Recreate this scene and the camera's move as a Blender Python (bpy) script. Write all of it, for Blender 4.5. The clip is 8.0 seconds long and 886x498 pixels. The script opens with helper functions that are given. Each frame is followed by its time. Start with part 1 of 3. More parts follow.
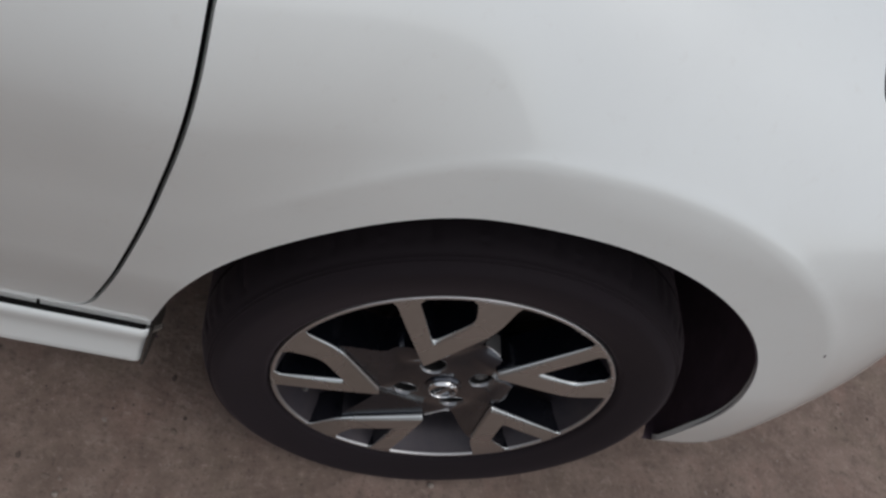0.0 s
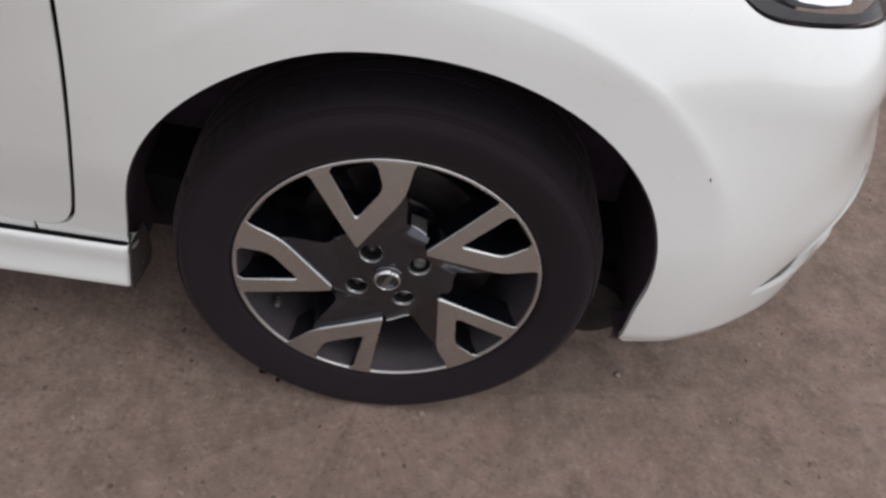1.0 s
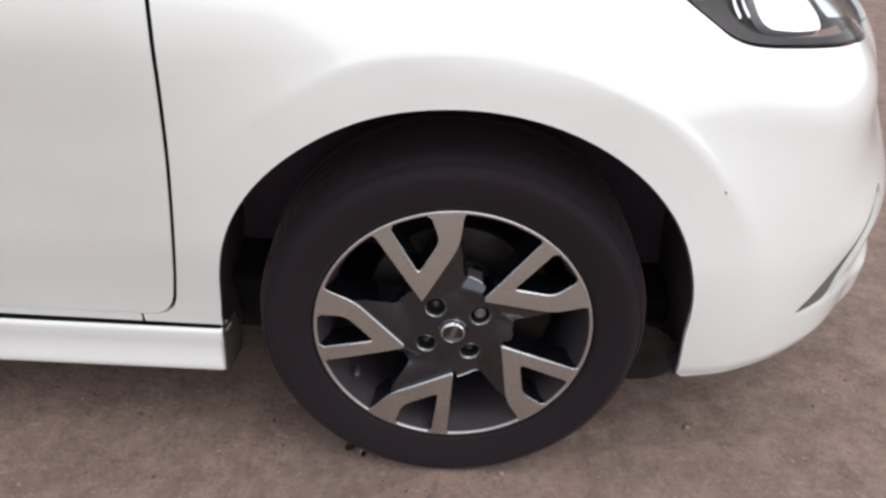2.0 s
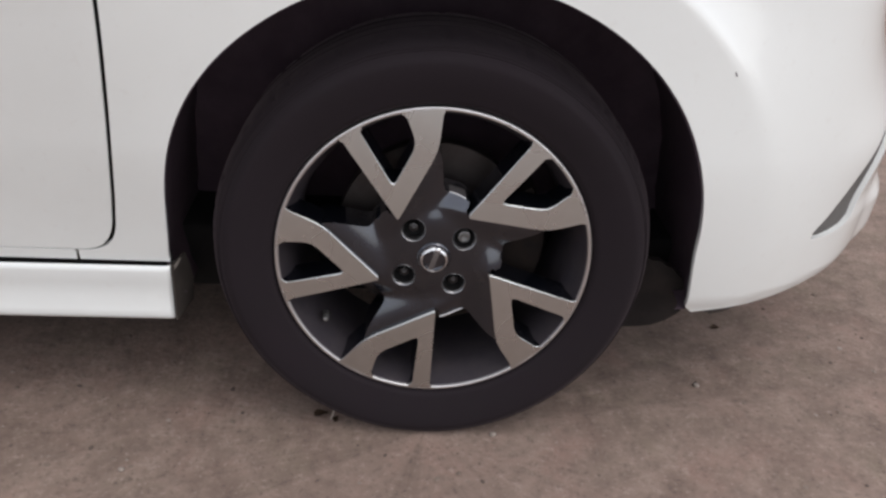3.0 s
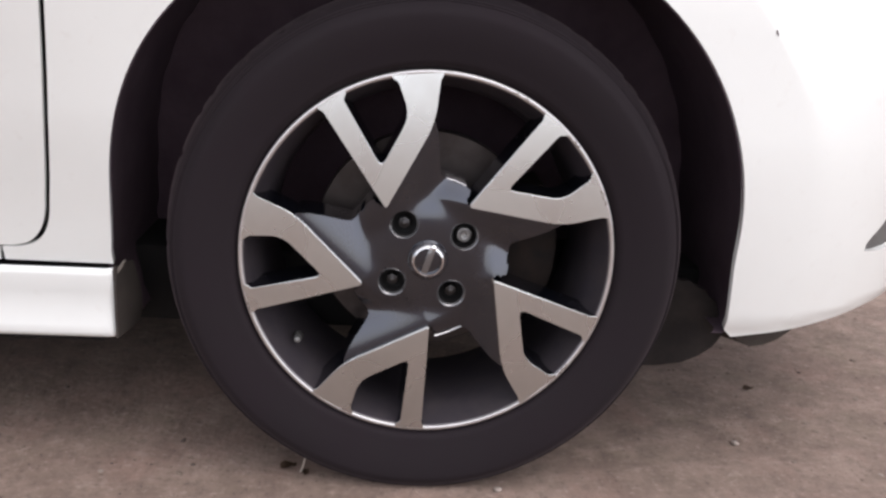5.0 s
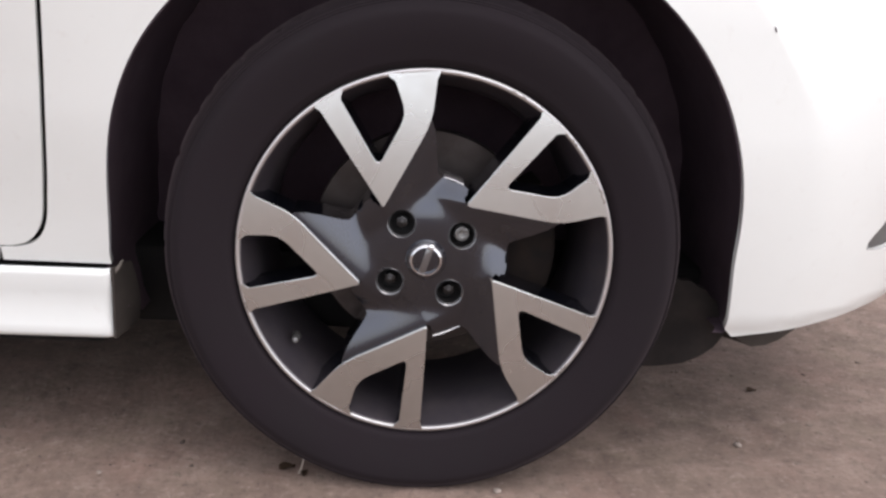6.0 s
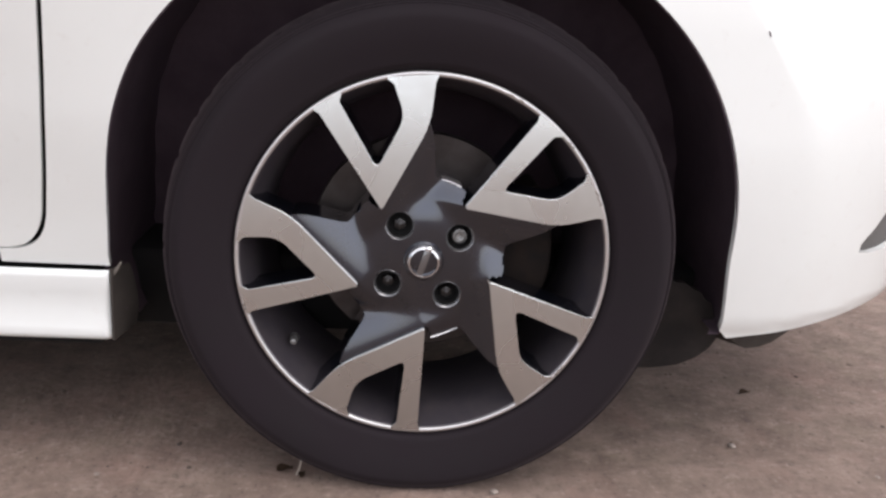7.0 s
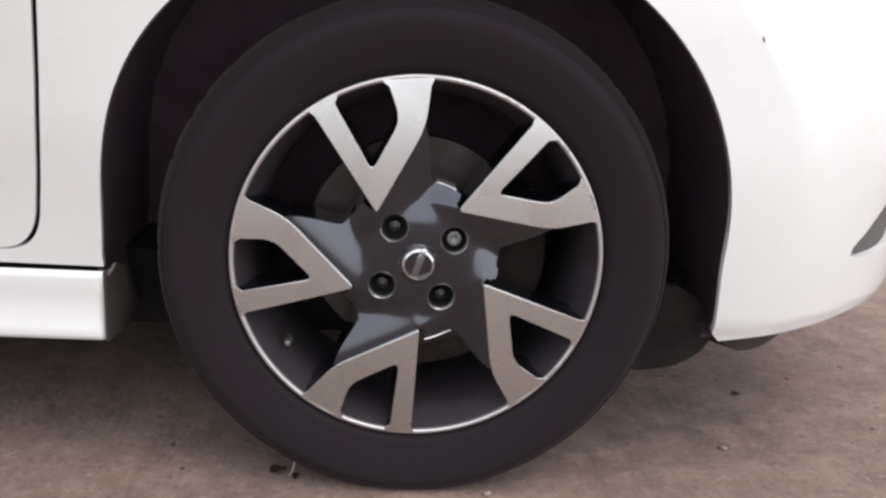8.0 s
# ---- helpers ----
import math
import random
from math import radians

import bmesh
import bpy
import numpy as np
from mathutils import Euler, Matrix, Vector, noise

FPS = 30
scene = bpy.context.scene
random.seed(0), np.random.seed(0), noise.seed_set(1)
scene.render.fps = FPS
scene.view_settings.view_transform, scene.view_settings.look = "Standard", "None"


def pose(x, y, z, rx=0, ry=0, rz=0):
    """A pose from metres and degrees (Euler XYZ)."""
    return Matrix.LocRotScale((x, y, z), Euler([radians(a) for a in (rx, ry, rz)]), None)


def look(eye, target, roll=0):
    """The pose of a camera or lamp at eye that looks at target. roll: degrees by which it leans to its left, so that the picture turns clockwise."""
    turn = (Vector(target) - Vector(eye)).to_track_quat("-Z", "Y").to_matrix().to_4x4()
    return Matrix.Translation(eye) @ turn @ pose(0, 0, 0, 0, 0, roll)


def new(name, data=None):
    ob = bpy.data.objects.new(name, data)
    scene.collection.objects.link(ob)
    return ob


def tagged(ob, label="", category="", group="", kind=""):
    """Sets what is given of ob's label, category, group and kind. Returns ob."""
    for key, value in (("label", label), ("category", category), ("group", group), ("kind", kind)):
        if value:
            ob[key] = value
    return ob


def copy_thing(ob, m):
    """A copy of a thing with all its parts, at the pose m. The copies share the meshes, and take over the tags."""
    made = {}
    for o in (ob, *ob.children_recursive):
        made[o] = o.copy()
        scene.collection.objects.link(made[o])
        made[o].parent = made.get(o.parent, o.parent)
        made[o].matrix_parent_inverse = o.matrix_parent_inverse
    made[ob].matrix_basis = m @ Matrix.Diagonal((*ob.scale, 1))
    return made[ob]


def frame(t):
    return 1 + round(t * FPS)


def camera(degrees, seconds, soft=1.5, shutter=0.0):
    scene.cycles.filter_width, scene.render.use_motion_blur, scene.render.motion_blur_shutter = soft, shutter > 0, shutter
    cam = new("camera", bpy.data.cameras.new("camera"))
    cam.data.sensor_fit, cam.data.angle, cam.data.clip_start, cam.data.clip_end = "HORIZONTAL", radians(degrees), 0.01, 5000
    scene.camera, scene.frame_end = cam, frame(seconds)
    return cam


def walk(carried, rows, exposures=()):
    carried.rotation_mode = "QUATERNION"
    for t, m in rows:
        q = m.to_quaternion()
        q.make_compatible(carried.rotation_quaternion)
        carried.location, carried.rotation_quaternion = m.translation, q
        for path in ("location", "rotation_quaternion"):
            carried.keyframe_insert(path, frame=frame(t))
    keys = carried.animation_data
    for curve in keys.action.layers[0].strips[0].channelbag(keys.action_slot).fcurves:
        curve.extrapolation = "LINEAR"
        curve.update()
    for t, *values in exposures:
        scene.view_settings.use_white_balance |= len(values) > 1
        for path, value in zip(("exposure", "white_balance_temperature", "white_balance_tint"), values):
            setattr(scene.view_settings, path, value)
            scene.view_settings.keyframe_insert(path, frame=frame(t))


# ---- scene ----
cam = camera(53.6, 8.0, soft=2.6)
PATH = [
    (0.0, pose(-0.3911, -0.5016, 1.2107, 35.655, -23.112, 0.183)),
    (0.5, pose(-0.2567, -0.6857, 1.1855, 42.268, -13.737, 0.356)),
    (1.0, pose(-0.0843, -0.8444, 1.1799, 45.390, -11.452, 1.128)),
    (1.5, pose(-0.0735, -1.0439, 1.1583, 50.741, -3.543, 4.291)),
    (1.7, pose(-0.0676, -1.0858, 1.1465, 56.093, -4.045, 1.712)),
    (2.8, pose(-0.0548, -1.0496, 0.9155, 60.159, -3.140, -1.008)),
    (3.0, pose(-0.0555, -1.0541, 0.8423, 63.074, -3.057, -2.082)),
    (3.5, pose(-0.0338, -1.0310, 0.7396, 66.088, -3.082, -0.622)),
    (4.0, pose(-0.0488, -0.9755, 0.6313, 70.303, -2.051, -3.389)),
    (4.5, pose(-0.0542, -0.9658, 0.5806, 73.015, -2.857, -3.084)),
    (4.7, pose(-0.0539, -0.9574, 0.5873, 73.353, -3.521, -3.213)),
    (6.0, pose(-0.0384, -0.9570, 0.5757, 74.166, -3.314, -2.478)),
    (6.5, pose(-0.0406, -0.9591, 0.5786, 74.125, -3.413, -2.633)),
    (7.0, pose(-0.0466, -0.9636, 0.5745, 74.478, -3.512, -3.044)),
    (7.5, pose(-0.0508, -0.9620, 0.5771, 74.376, -3.958, -3.407)),
    (8.0, pose(-0.0511, -0.9646, 0.5792, 74.415, -3.915, -3.546)),
]
EXPOSURES = [(0.0, -0.48, 6300, 10), (0.5, -0.35, 6300, 10), (1.0, 0.05, 6450, 12), (1.5, 0.54, 6500, 13), (3.0, 0.40, 6450, 12), (3.5, 0.44, 6450, 14), (4.5, 0.83, 6500, 15), (8.0, 0.81, 6500, 14)]
walk(cam, PATH, EXPOSURES)

# ---- sky and sun: a bright overcast day ----
SUN_UP, SUN_ROUND = radians(61), radians(132)
world = bpy.data.worlds.new("overcast_sky")
scene.world = world
world.use_nodes = True
wn = world.node_tree.nodes
sky = wn.new("ShaderNodeTexSky")
sky.sky_type = "NISHITA"
sky.sun_disc = False
sky.sun_elevation, sky.sun_rotation = SUN_UP, SUN_ROUND
sky.air_density, sky.dust_density, sky.ozone_density = 0.8, 2.5, 1.5
veil = wn.new("ShaderNodeHueSaturation")
veil.inputs["Saturation"].default_value = 0.4
world.node_tree.links.new(sky.outputs[0], veil.inputs["Color"])
world.node_tree.links.new(veil.outputs[0], wn["Background"].inputs[0])
wn["Background"].inputs[1].default_value = 0.13
sun_data = bpy.data.lights.new("sun", "SUN")
sun_data.energy, sun_data.angle, sun_data.color = 1.5, radians(170), (1.0, 0.99, 0.975)
sun = new("sun", sun_data)
sun.matrix_world = look((math.sin(SUN_ROUND) * 5, math.cos(SUN_ROUND) * 5, 5 * math.tan(SUN_UP)), (0, 0, 0))


# ---- materials ----
def material(name, color, rough=0.5, metal=0.0, coat=0.0, coat_rough=0.03, specular=0.5):
    m = bpy.data.materials.new(name)
    m.use_nodes = True
    b = m.node_tree.nodes["Principled BSDF"]
    b.inputs["Base Color"].default_value = (*color, 1)
    b.inputs["Roughness"].default_value = rough
    b.inputs["Metallic"].default_value = metal
    b.inputs["Coat Weight"].default_value = coat
    b.inputs["Coat Roughness"].default_value = coat_rough
    b.inputs["Specular IOR Level"].default_value = specular
    return m


def node(m, kind, **settings):
    n = m.node_tree.nodes.new(kind)
    for key, value in settings.items():
        n.inputs[key.replace("_", " ")].default_value = value
    return n


def wire(m, a, b):
    m.node_tree.links.new(a, b)


def place(m):
    """Coordinates in metres on the object."""
    return m.node_tree.nodes.new("ShaderNodeTexCoord").outputs["Object"]


def ramp(m, source, stops):
    r = m.node_tree.nodes.new("ShaderNodeValToRGB")
    wire(m, source, r.inputs[0])
    e = r.color_ramp.elements
    while len(e) < len(stops):
        e.new(0.5)
    for k, (at, c) in zip(e, stops):
        k.position, k.color = at, (*c, 1) if len(c) == 3 else c
    return r.outputs[0]


def noise_of(m, scale, detail=4.0, rough=0.55, coords=None):
    n = node(m, "ShaderNodeTexNoise", Scale=scale, Detail=detail, Roughness=rough)
    wire(m, coords or place(m), n.inputs["Vector"])
    return n.outputs["Fac"]


def mix(m, fac, a, b, kind="MIX"):
    n = m.node_tree.nodes.new("ShaderNodeMix")
    n.data_type, n.blend_type = "RGBA", kind
    for socket, value in ((0, fac), (6, a), (7, b)):
        if isinstance(value, (int, float)):
            n.inputs[socket].default_value = value
        elif isinstance(value, tuple):
            n.inputs[socket].default_value = (*value, 1)
        else:
            wire(m, value, n.inputs[socket])
    return n.outputs[2]


def bump(m, height, strength, distance, below=None):
    n = node(m, "ShaderNodeBump", Strength=strength, Distance=distance)
    wire(m, height, n.inputs["Height"])
    if below is not None:
        wire(m, below, n.inputs["Normal"])
    return n.outputs["Normal"]


def shade(m, socket, source):
    wire(m, source, m.node_tree.nodes["Principled BSDF"].inputs[socket])


def white_paint():
    m = material("white_paint", (0.8, 0.8, 0.78), 0.32, coat=1.0, coat_rough=0.03)
    dust = noise_of(m, 3.5, 6, 0.6)
    fine = noise_of(m, 60, 3, 0.6)
    c = mix(m, ramp(m, dust, [(0.45, (0, 0, 0)), (0.8, (1, 1, 1))]), (0.785, 0.808, 0.782), (0.742, 0.757, 0.728))
    c = mix(m, ramp(m, fine, [(0.62, (0, 0, 0)), (0.85, (0.35, 0.35, 0.35))]), c, (0.66, 0.64, 0.60))
    shade(m, "Base Color", c)
    m.node_tree.nodes["Principled BSDF"].inputs["Coat IOR"].default_value = 1.68
    shade(m, "Coat Roughness", ramp(m, dust, [(0.3, (0.07, 0.07, 0.07)), (0.8, (0.12, 0.12, 0.12))]))
    return m


def tyre_rubber():
    m = material("tyre_rubber", (0.022, 0.02, 0.021), 0.85, specular=0.3)
    dust = noise_of(m, 9, 6, 0.65)
    fine = noise_of(m, 420, 3, 0.6)
    shade(m, "Base Color", mix(m, ramp(m, dust, [(0.35, (0, 0, 0)), (0.75, (1, 1, 1))]), (0.0086, 0.0052, 0.0072), (0.0124, 0.0078, 0.0106)))
    shade(m, "Roughness", ramp(m, dust, [(0.3, (0.78, 0.78, 0.78)), (0.7, (0.92, 0.92, 0.92))]))
    shade(m, "Normal", bump(m, fine, 0.25, 0.0006))
    b = m.node_tree.nodes["Principled BSDF"]
    b.inputs["Sheen Weight"].default_value = 0.10
    b.inputs["Sheen Roughness"].default_value = 0.35
    b.inputs["Sheen Tint"].default_value = (0.8, 0.62, 0.66, 1)
    return m


def machined_alloy():
    m = material("machined_alloy", (0.62, 0.60, 0.57), 0.34, metal=1.0, coat=0.5, coat_rough=0.06)
    split = m.node_tree.nodes.new("ShaderNodeVectorMath")
    split.operation = "LENGTH"
    wire(m, place(m), split.inputs[0])
    rings = node(m, "ShaderNodeTexNoise", Scale=900.0, Detail=2.0)
    rings.noise_dimensions = "1D"
    wire(m, split.outputs["Value"], rings.inputs["W"])
    stain = noise_of(m, 18, 2, 0.5)
    shade(m, "Base Color", mix(m, ramp(m, stain, [(0.4, (0, 0, 0)), (0.8, (1, 1, 1))]), (0.63, 0.655, 0.655), (0.54, 0.545, 0.525)))
    shade(m, "Roughness", ramp(m, stain, [(0.3, (0.22, 0.22, 0.22)), (0.75, (0.36, 0.36, 0.36))]))
    shade(m, "Normal", bump(m, rings.outputs["Fac"], 0.15, 0.0002))
    return m


def dark_gloss():
    m = material("dark_metallic_paint", (0.05, 0.053, 0.06), 0.2, metal=0.9, coat=1.0, coat_rough=0.10)
    m.node_tree.nodes["Principled BSDF"].inputs["Coat IOR"].default_value = 1.7
    dust = noise_of(m, 26, 6, 0.65)
    shade(m, "Base Color", mix(m, ramp(m, dust, [(0.4, (0, 0, 0)), (0.8, (1, 1, 1))]), (0.019, 0.024, 0.039), (0.026, 0.028, 0.037)))
    shade(m, "Roughness", ramp(m, dust, [(0.3, (0.20, 0.20, 0.20)), (0.7, (0.30, 0.30, 0.30))]))
    return m


def rough_plastic(name, low, high):
    m = material(name, low, 0.8, specular=0.3)
    dust = noise_of(m, 14, 6, 0.65)
    shade(m, "Base Color", mix(m, ramp(m, dust, [(0.35, (0, 0, 0)), (0.75, (1, 1, 1))]), low, high))
    shade(m, "Normal", bump(m, noise_of(m, 260, 3), 0.3, 0.001))
    return m


def worn_metal(name, low, high, rough, metal=0.9):
    m = material(name, low, rough, metal=metal)
    rust = noise_of(m, 40, 6, 0.65)
    shade(m, "Base Color", mix(m, ramp(m, rust, [(0.35, (0, 0, 0)), (0.7, (1, 1, 1))]), low, high))
    shade(m, "Normal", bump(m, noise_of(m, 300, 3), 0.2, 0.0004))
    return m


def tarmac():
    m = material("worn_tarmac", (0.195, 0.158, 0.134), 0.9, specular=0.25)
    at = place(m)
    broad = noise_of(m, 1.6, 5, 0.6, at)
    patch = noise_of(m, 9, 7, 0.66, at)
    grain = noise_of(m, 30, 7, 0.78, at)
    specks = noise_of(m, 115, 4, 0.6, at)
    tint = noise_of(m, 7, 5, 0.6, at)
    blotch = noise_of(m, 24, 4, 0.6, at)
    c = mix(m, ramp(m, patch, [(0.32, (0, 0, 0)), (0.68, (1, 1, 1))]), (0.137, 0.100, 0.080), (0.290, 0.219, 0.178))
    c = mix(m, ramp(m, broad, [(0.35, (0, 0, 0)), (0.7, (0.600, 0.600, 0.600))]), c, (0.256, 0.178, 0.147))
    c = mix(m, ramp(m, tint, [(0.52, (0, 0, 0)), (0.72, (0.550, 0.550, 0.550))]), c, (0.299, 0.193, 0.158))
    c = mix(m, ramp(m, tint, [(0.28, (0.450, 0.450, 0.450)), (0.46, (0, 0, 0))]), c, (0.183, 0.152, 0.107))
    c = mix(m, ramp(m, blotch, [(0.34, (0.350, 0.350, 0.350)), (0.50, (0, 0, 0))]), c, (0.158, 0.117, 0.096))
    c = mix(m, ramp(m, blotch, [(0.52, (0, 0, 0)), (0.70, (0.400, 0.400, 0.400))]), c, (0.330, 0.250, 0.205))
    c = mix(m, ramp(m, grain, [(0.34, (0.620, 0.620, 0.620)), (0.47, (0, 0, 0))]), c, (0.116, 0.088, 0.073))
    c = mix(m, ramp(m, grain, [(0.55, (0, 0, 0)), (0.68, (0.600, 0.600, 0.600))]), c, (0.378, 0.299, 0.250))
    c = mix(m, ramp(m, specks, [(0.32, (0.500, 0.500, 0.500)), (0.43, (0, 0, 0))]), c, (0.086, 0.064, 0.056))
    c = mix(m, ramp(m, specks, [(0.58, (0, 0, 0)), (0.72, (0.400, 0.400, 0.400))]), c, (0.439, 0.354, 0.305))
    shade(m, "Base Color", c)
    shade(m, "Normal", bump(m, grain, 0.55, 0.008, bump(m, specks, 0.4, 0.003)))
    return m


def aggregate():
    m = material("mixed_aggregate", (0.2, 0.16, 0.13), 0.85, specular=0.25)
    pick = m.node_tree.nodes.new("ShaderNodeNewGeometry").outputs["Random Per Island"]
    c = ramp(m, pick, [(0.0, (0.085, 0.064, 0.053)), (0.35, (0.135, 0.102, 0.083)), (0.7, (0.200, 0.153, 0.124)), (0.95, (0.23, 0.182, 0.15)), (1.0, (0.36, 0.31, 0.27))])
    shade(m, "Base Color", mix(m, ramp(m, noise_of(m, 500, 3), [(0.4, (0, 0, 0)), (0.7, (0.5, 0.5, 0.5))]), c, (0.13, 0.10, 0.085)))
    return m


PAINT, RUBBER, ALLOY, GLOSS = white_paint(), tyre_rubber(), machined_alloy(), dark_gloss()
BARREL = worn_metal("dusty_grey_rim_paint", (0.052, 0.045, 0.054), (0.072, 0.062, 0.066), 0.4, 0.35)
LINER = rough_plastic("wheel_arch_felt", (0.066, 0.044, 0.057), (0.100, 0.070, 0.086))
SEAL = rough_plastic("black_rubber_seal", (0.006, 0.006, 0.006), (0.012, 0.011, 0.011))
PLASTIC = rough_plastic("black_plastic", (0.02, 0.019, 0.019), (0.06, 0.055, 0.05))
DUSTY = rough_plastic("dusty_grey_plastic", (0.0125, 0.0098, 0.0095), (0.034, 0.0275, 0.024))
MUD = rough_plastic("mud_stained_plastic", (0.030, 0.025, 0.022), (0.062, 0.052, 0.045))
LUG = rough_plastic("dusty_beige_plastic", (0.11, 0.097, 0.084), (0.19, 0.168, 0.146))
DISC = worn_metal("brake_disc_steel", (0.078, 0.068, 0.066), (0.050, 0.041, 0.038), 0.5)
IRON = worn_metal("cast_iron", (0.020, 0.018, 0.018), (0.034, 0.025, 0.021), 0.7)
CHROME = material("chrome", (0.75, 0.75, 0.75), 0.08, metal=1.0)
LIP = worn_metal("satin_rim_edge", (0.66, 0.65, 0.65), (0.56, 0.55, 0.54), 0.42, 1.0)
# paler than the hub, to put the bolt holes' bright crescents into the colour
EDGE = material("pale_gloss_edge", (0.20, 0.20, 0.205), 0.2, metal=0.8, coat=0.5)
BOLT = material("black_bolt_steel", (0.07, 0.068, 0.068), 0.35, metal=0.9)
PEARL = material("satin_reflector", (0.86, 0.86, 0.89), 0.35, metal=0.6)
SCRAPE = worn_metal("scraped_alloy", (0.20, 0.17, 0.15), (0.50, 0.46, 0.42), 0.7, 0.6)
BLACK = material("black_gloss_plastic", (0.012, 0.010, 0.011), 0.3)
DULL = material("dull_grey_metal", (0.24, 0.24, 0.235), 0.45, metal=0.8)
INSERT = rough_plastic("grey_satin_plastic", (0.085, 0.080, 0.076), (0.13, 0.122, 0.115))
TARMAC = tarmac()
GRIT = aggregate()
PALE = rough_plastic("pale_pebble", (0.24, 0.20, 0.17), (0.36, 0.31, 0.27))
LEAF = rough_plastic("dead_leaf", (0.05, 0.03, 0.018), (0.10, 0.06, 0.035))
GLASS = material("clear_lamp_cover", (1, 1, 1), 0.0)
GLASS.node_tree.nodes["Principled BSDF"].inputs["Transmission Weight"].default_value = 1.0
GLASS.node_tree.nodes["Principled BSDF"].inputs["IOR"].default_value = 1.2
TINT = material("dark_window_glass", (0.01, 0.012, 0.014), 0.05, coat=0.5)


# ---- mesh helpers ----
def part(name, mesh, mat, parent=None, label=""):
    """Links a bmesh or a mesh as one object."""
    if isinstance(mesh, bmesh.types.BMesh):
        data = bpy.data.meshes.new(name)
        mesh.normal_update()
        mesh.to_mesh(data)
        mesh.free()
    else:
        data = mesh
    data.materials.append(mat)
    ob = new(name, data)
    ob.parent = parent
    return tagged(ob, label)


def smooth(bm, angle=35):
    bm.normal_update()
    for f in bm.faces:
        f.smooth = True
    for e in bm.edges:
        if len(e.link_faces) == 2 and e.calc_face_angle(0) > radians(angle):
            e.smooth = False
    return bm


def lathe(profile, steps=128, closed=False):
    """Turns (radius, y) round the y axis."""
    bm = bmesh.new()
    rings = [[bm.verts.new((r * math.cos(a), y, r * math.sin(a))) for a in (math.tau * i / steps for i in range(steps))] for r, y in profile]
    pairs = list(zip(rings, rings[1:])) + ([(rings[-1], rings[0])] if closed else [])
    for p, q in pairs:
        for i in range(steps):
            j = (i + 1) % steps
            bm.faces.new((p[i], p[j], q[j], q[i]))
    bmesh.ops.recalc_face_normals(bm, faces=bm.faces)
    return smooth(bm)


def inside(points, poly):
    x, y = points[:, 0], points[:, 1]
    hit = np.zeros(len(points), bool)
    for (ax, ay), (bx, by) in zip(poly, np.roll(poly, -1, 0)):
        cross = (ay > y) != (by > y)
        hit ^= cross & (x < (bx - ax) * (y - ay) / (by - ay + 1e-12) + ax)
    return hit


def gap_to(points, poly):
    best = np.full(len(points), 9.0)
    for a, b in zip(poly, np.roll(poly, -1, 0)):
        ab = b - a
        k = np.clip(((points - a) @ ab) / (ab @ ab + 1e-12), 0, 1)
        best = np.minimum(best, np.linalg.norm(points - a - k[:, None] * ab, axis=1))
    return best


def refine(poly, step):
    poly, out = np.asarray(poly, float), []
    for a, b in zip(poly, np.roll(poly, -1, 0)):
        n = max(1, int(np.linalg.norm(b - a) / step + 0.5))
        out += [a + (b - a) * i / n for i in range(n)]
    return np.array(out)


def triangulate(outline, holes=(), step=0.0, extra=()):
    """A flat mesh of an outline with holes, with points every step inside. Gives points, triangles and the loops."""
    from mathutils.geometry import delaunay_2d_cdt
    loops = [np.asarray(o, float) for o in (outline, *holes)]
    if step:
        loops = [refine(o, step) for o in loops]
    pts, edges, base = [], [], 0
    for o in loops:
        pts += list(o)
        edges += [(base + i, base + (i + 1) % len(o)) for i in range(len(o))]
        base += len(o)
    if step:
        lo, hi = loops[0].min(0), loops[0].max(0)
        gx, gy = np.meshgrid(np.arange(lo[0], hi[0], step), np.arange(lo[1], hi[1], step))
        g = np.stack([gx.ravel(), gy.ravel()], 1)
        keep = inside(g, loops[0]) & (gap_to(g, loops[0]) > step * 0.5)
        for o in loops[1:]:
            keep &= ~inside(g, o) & (gap_to(g, o) > step * 0.5)
        g = g[keep]
        if len(extra):
            x = np.asarray(extra, float)
            x = x[inside(x, loops[0]) & (gap_to(x, loops[0]) > step * 0.4)]
            far = np.array([np.min(np.hypot(*(x - q).T)) > step * 0.55 for q in g])
            g = np.concatenate([g[far], x])
        pts += list(g)
    v, _, f, origin, _, _ = delaunay_2d_cdt([Vector(q) for q in pts], edges, [], 1, 1e-7)
    v = np.array([(a.x, a.y) for a in v])
    mid = np.array([v[list(t)].mean(0) for t in f])
    keep = inside(mid, loops[0])
    for o in loops[1:]:
        keep &= ~inside(mid, o)
    tris = [tuple(t) for t, k in zip(f, keep) if k]
    back = {}
    for i, sources in enumerate(origin):
        for s in sources:
            back[s] = i
    rims, base = [], 0
    for o in loops:
        rims.append([back[base + i] for i in range(len(o))])
        base += len(o)
    return v, tris, rims


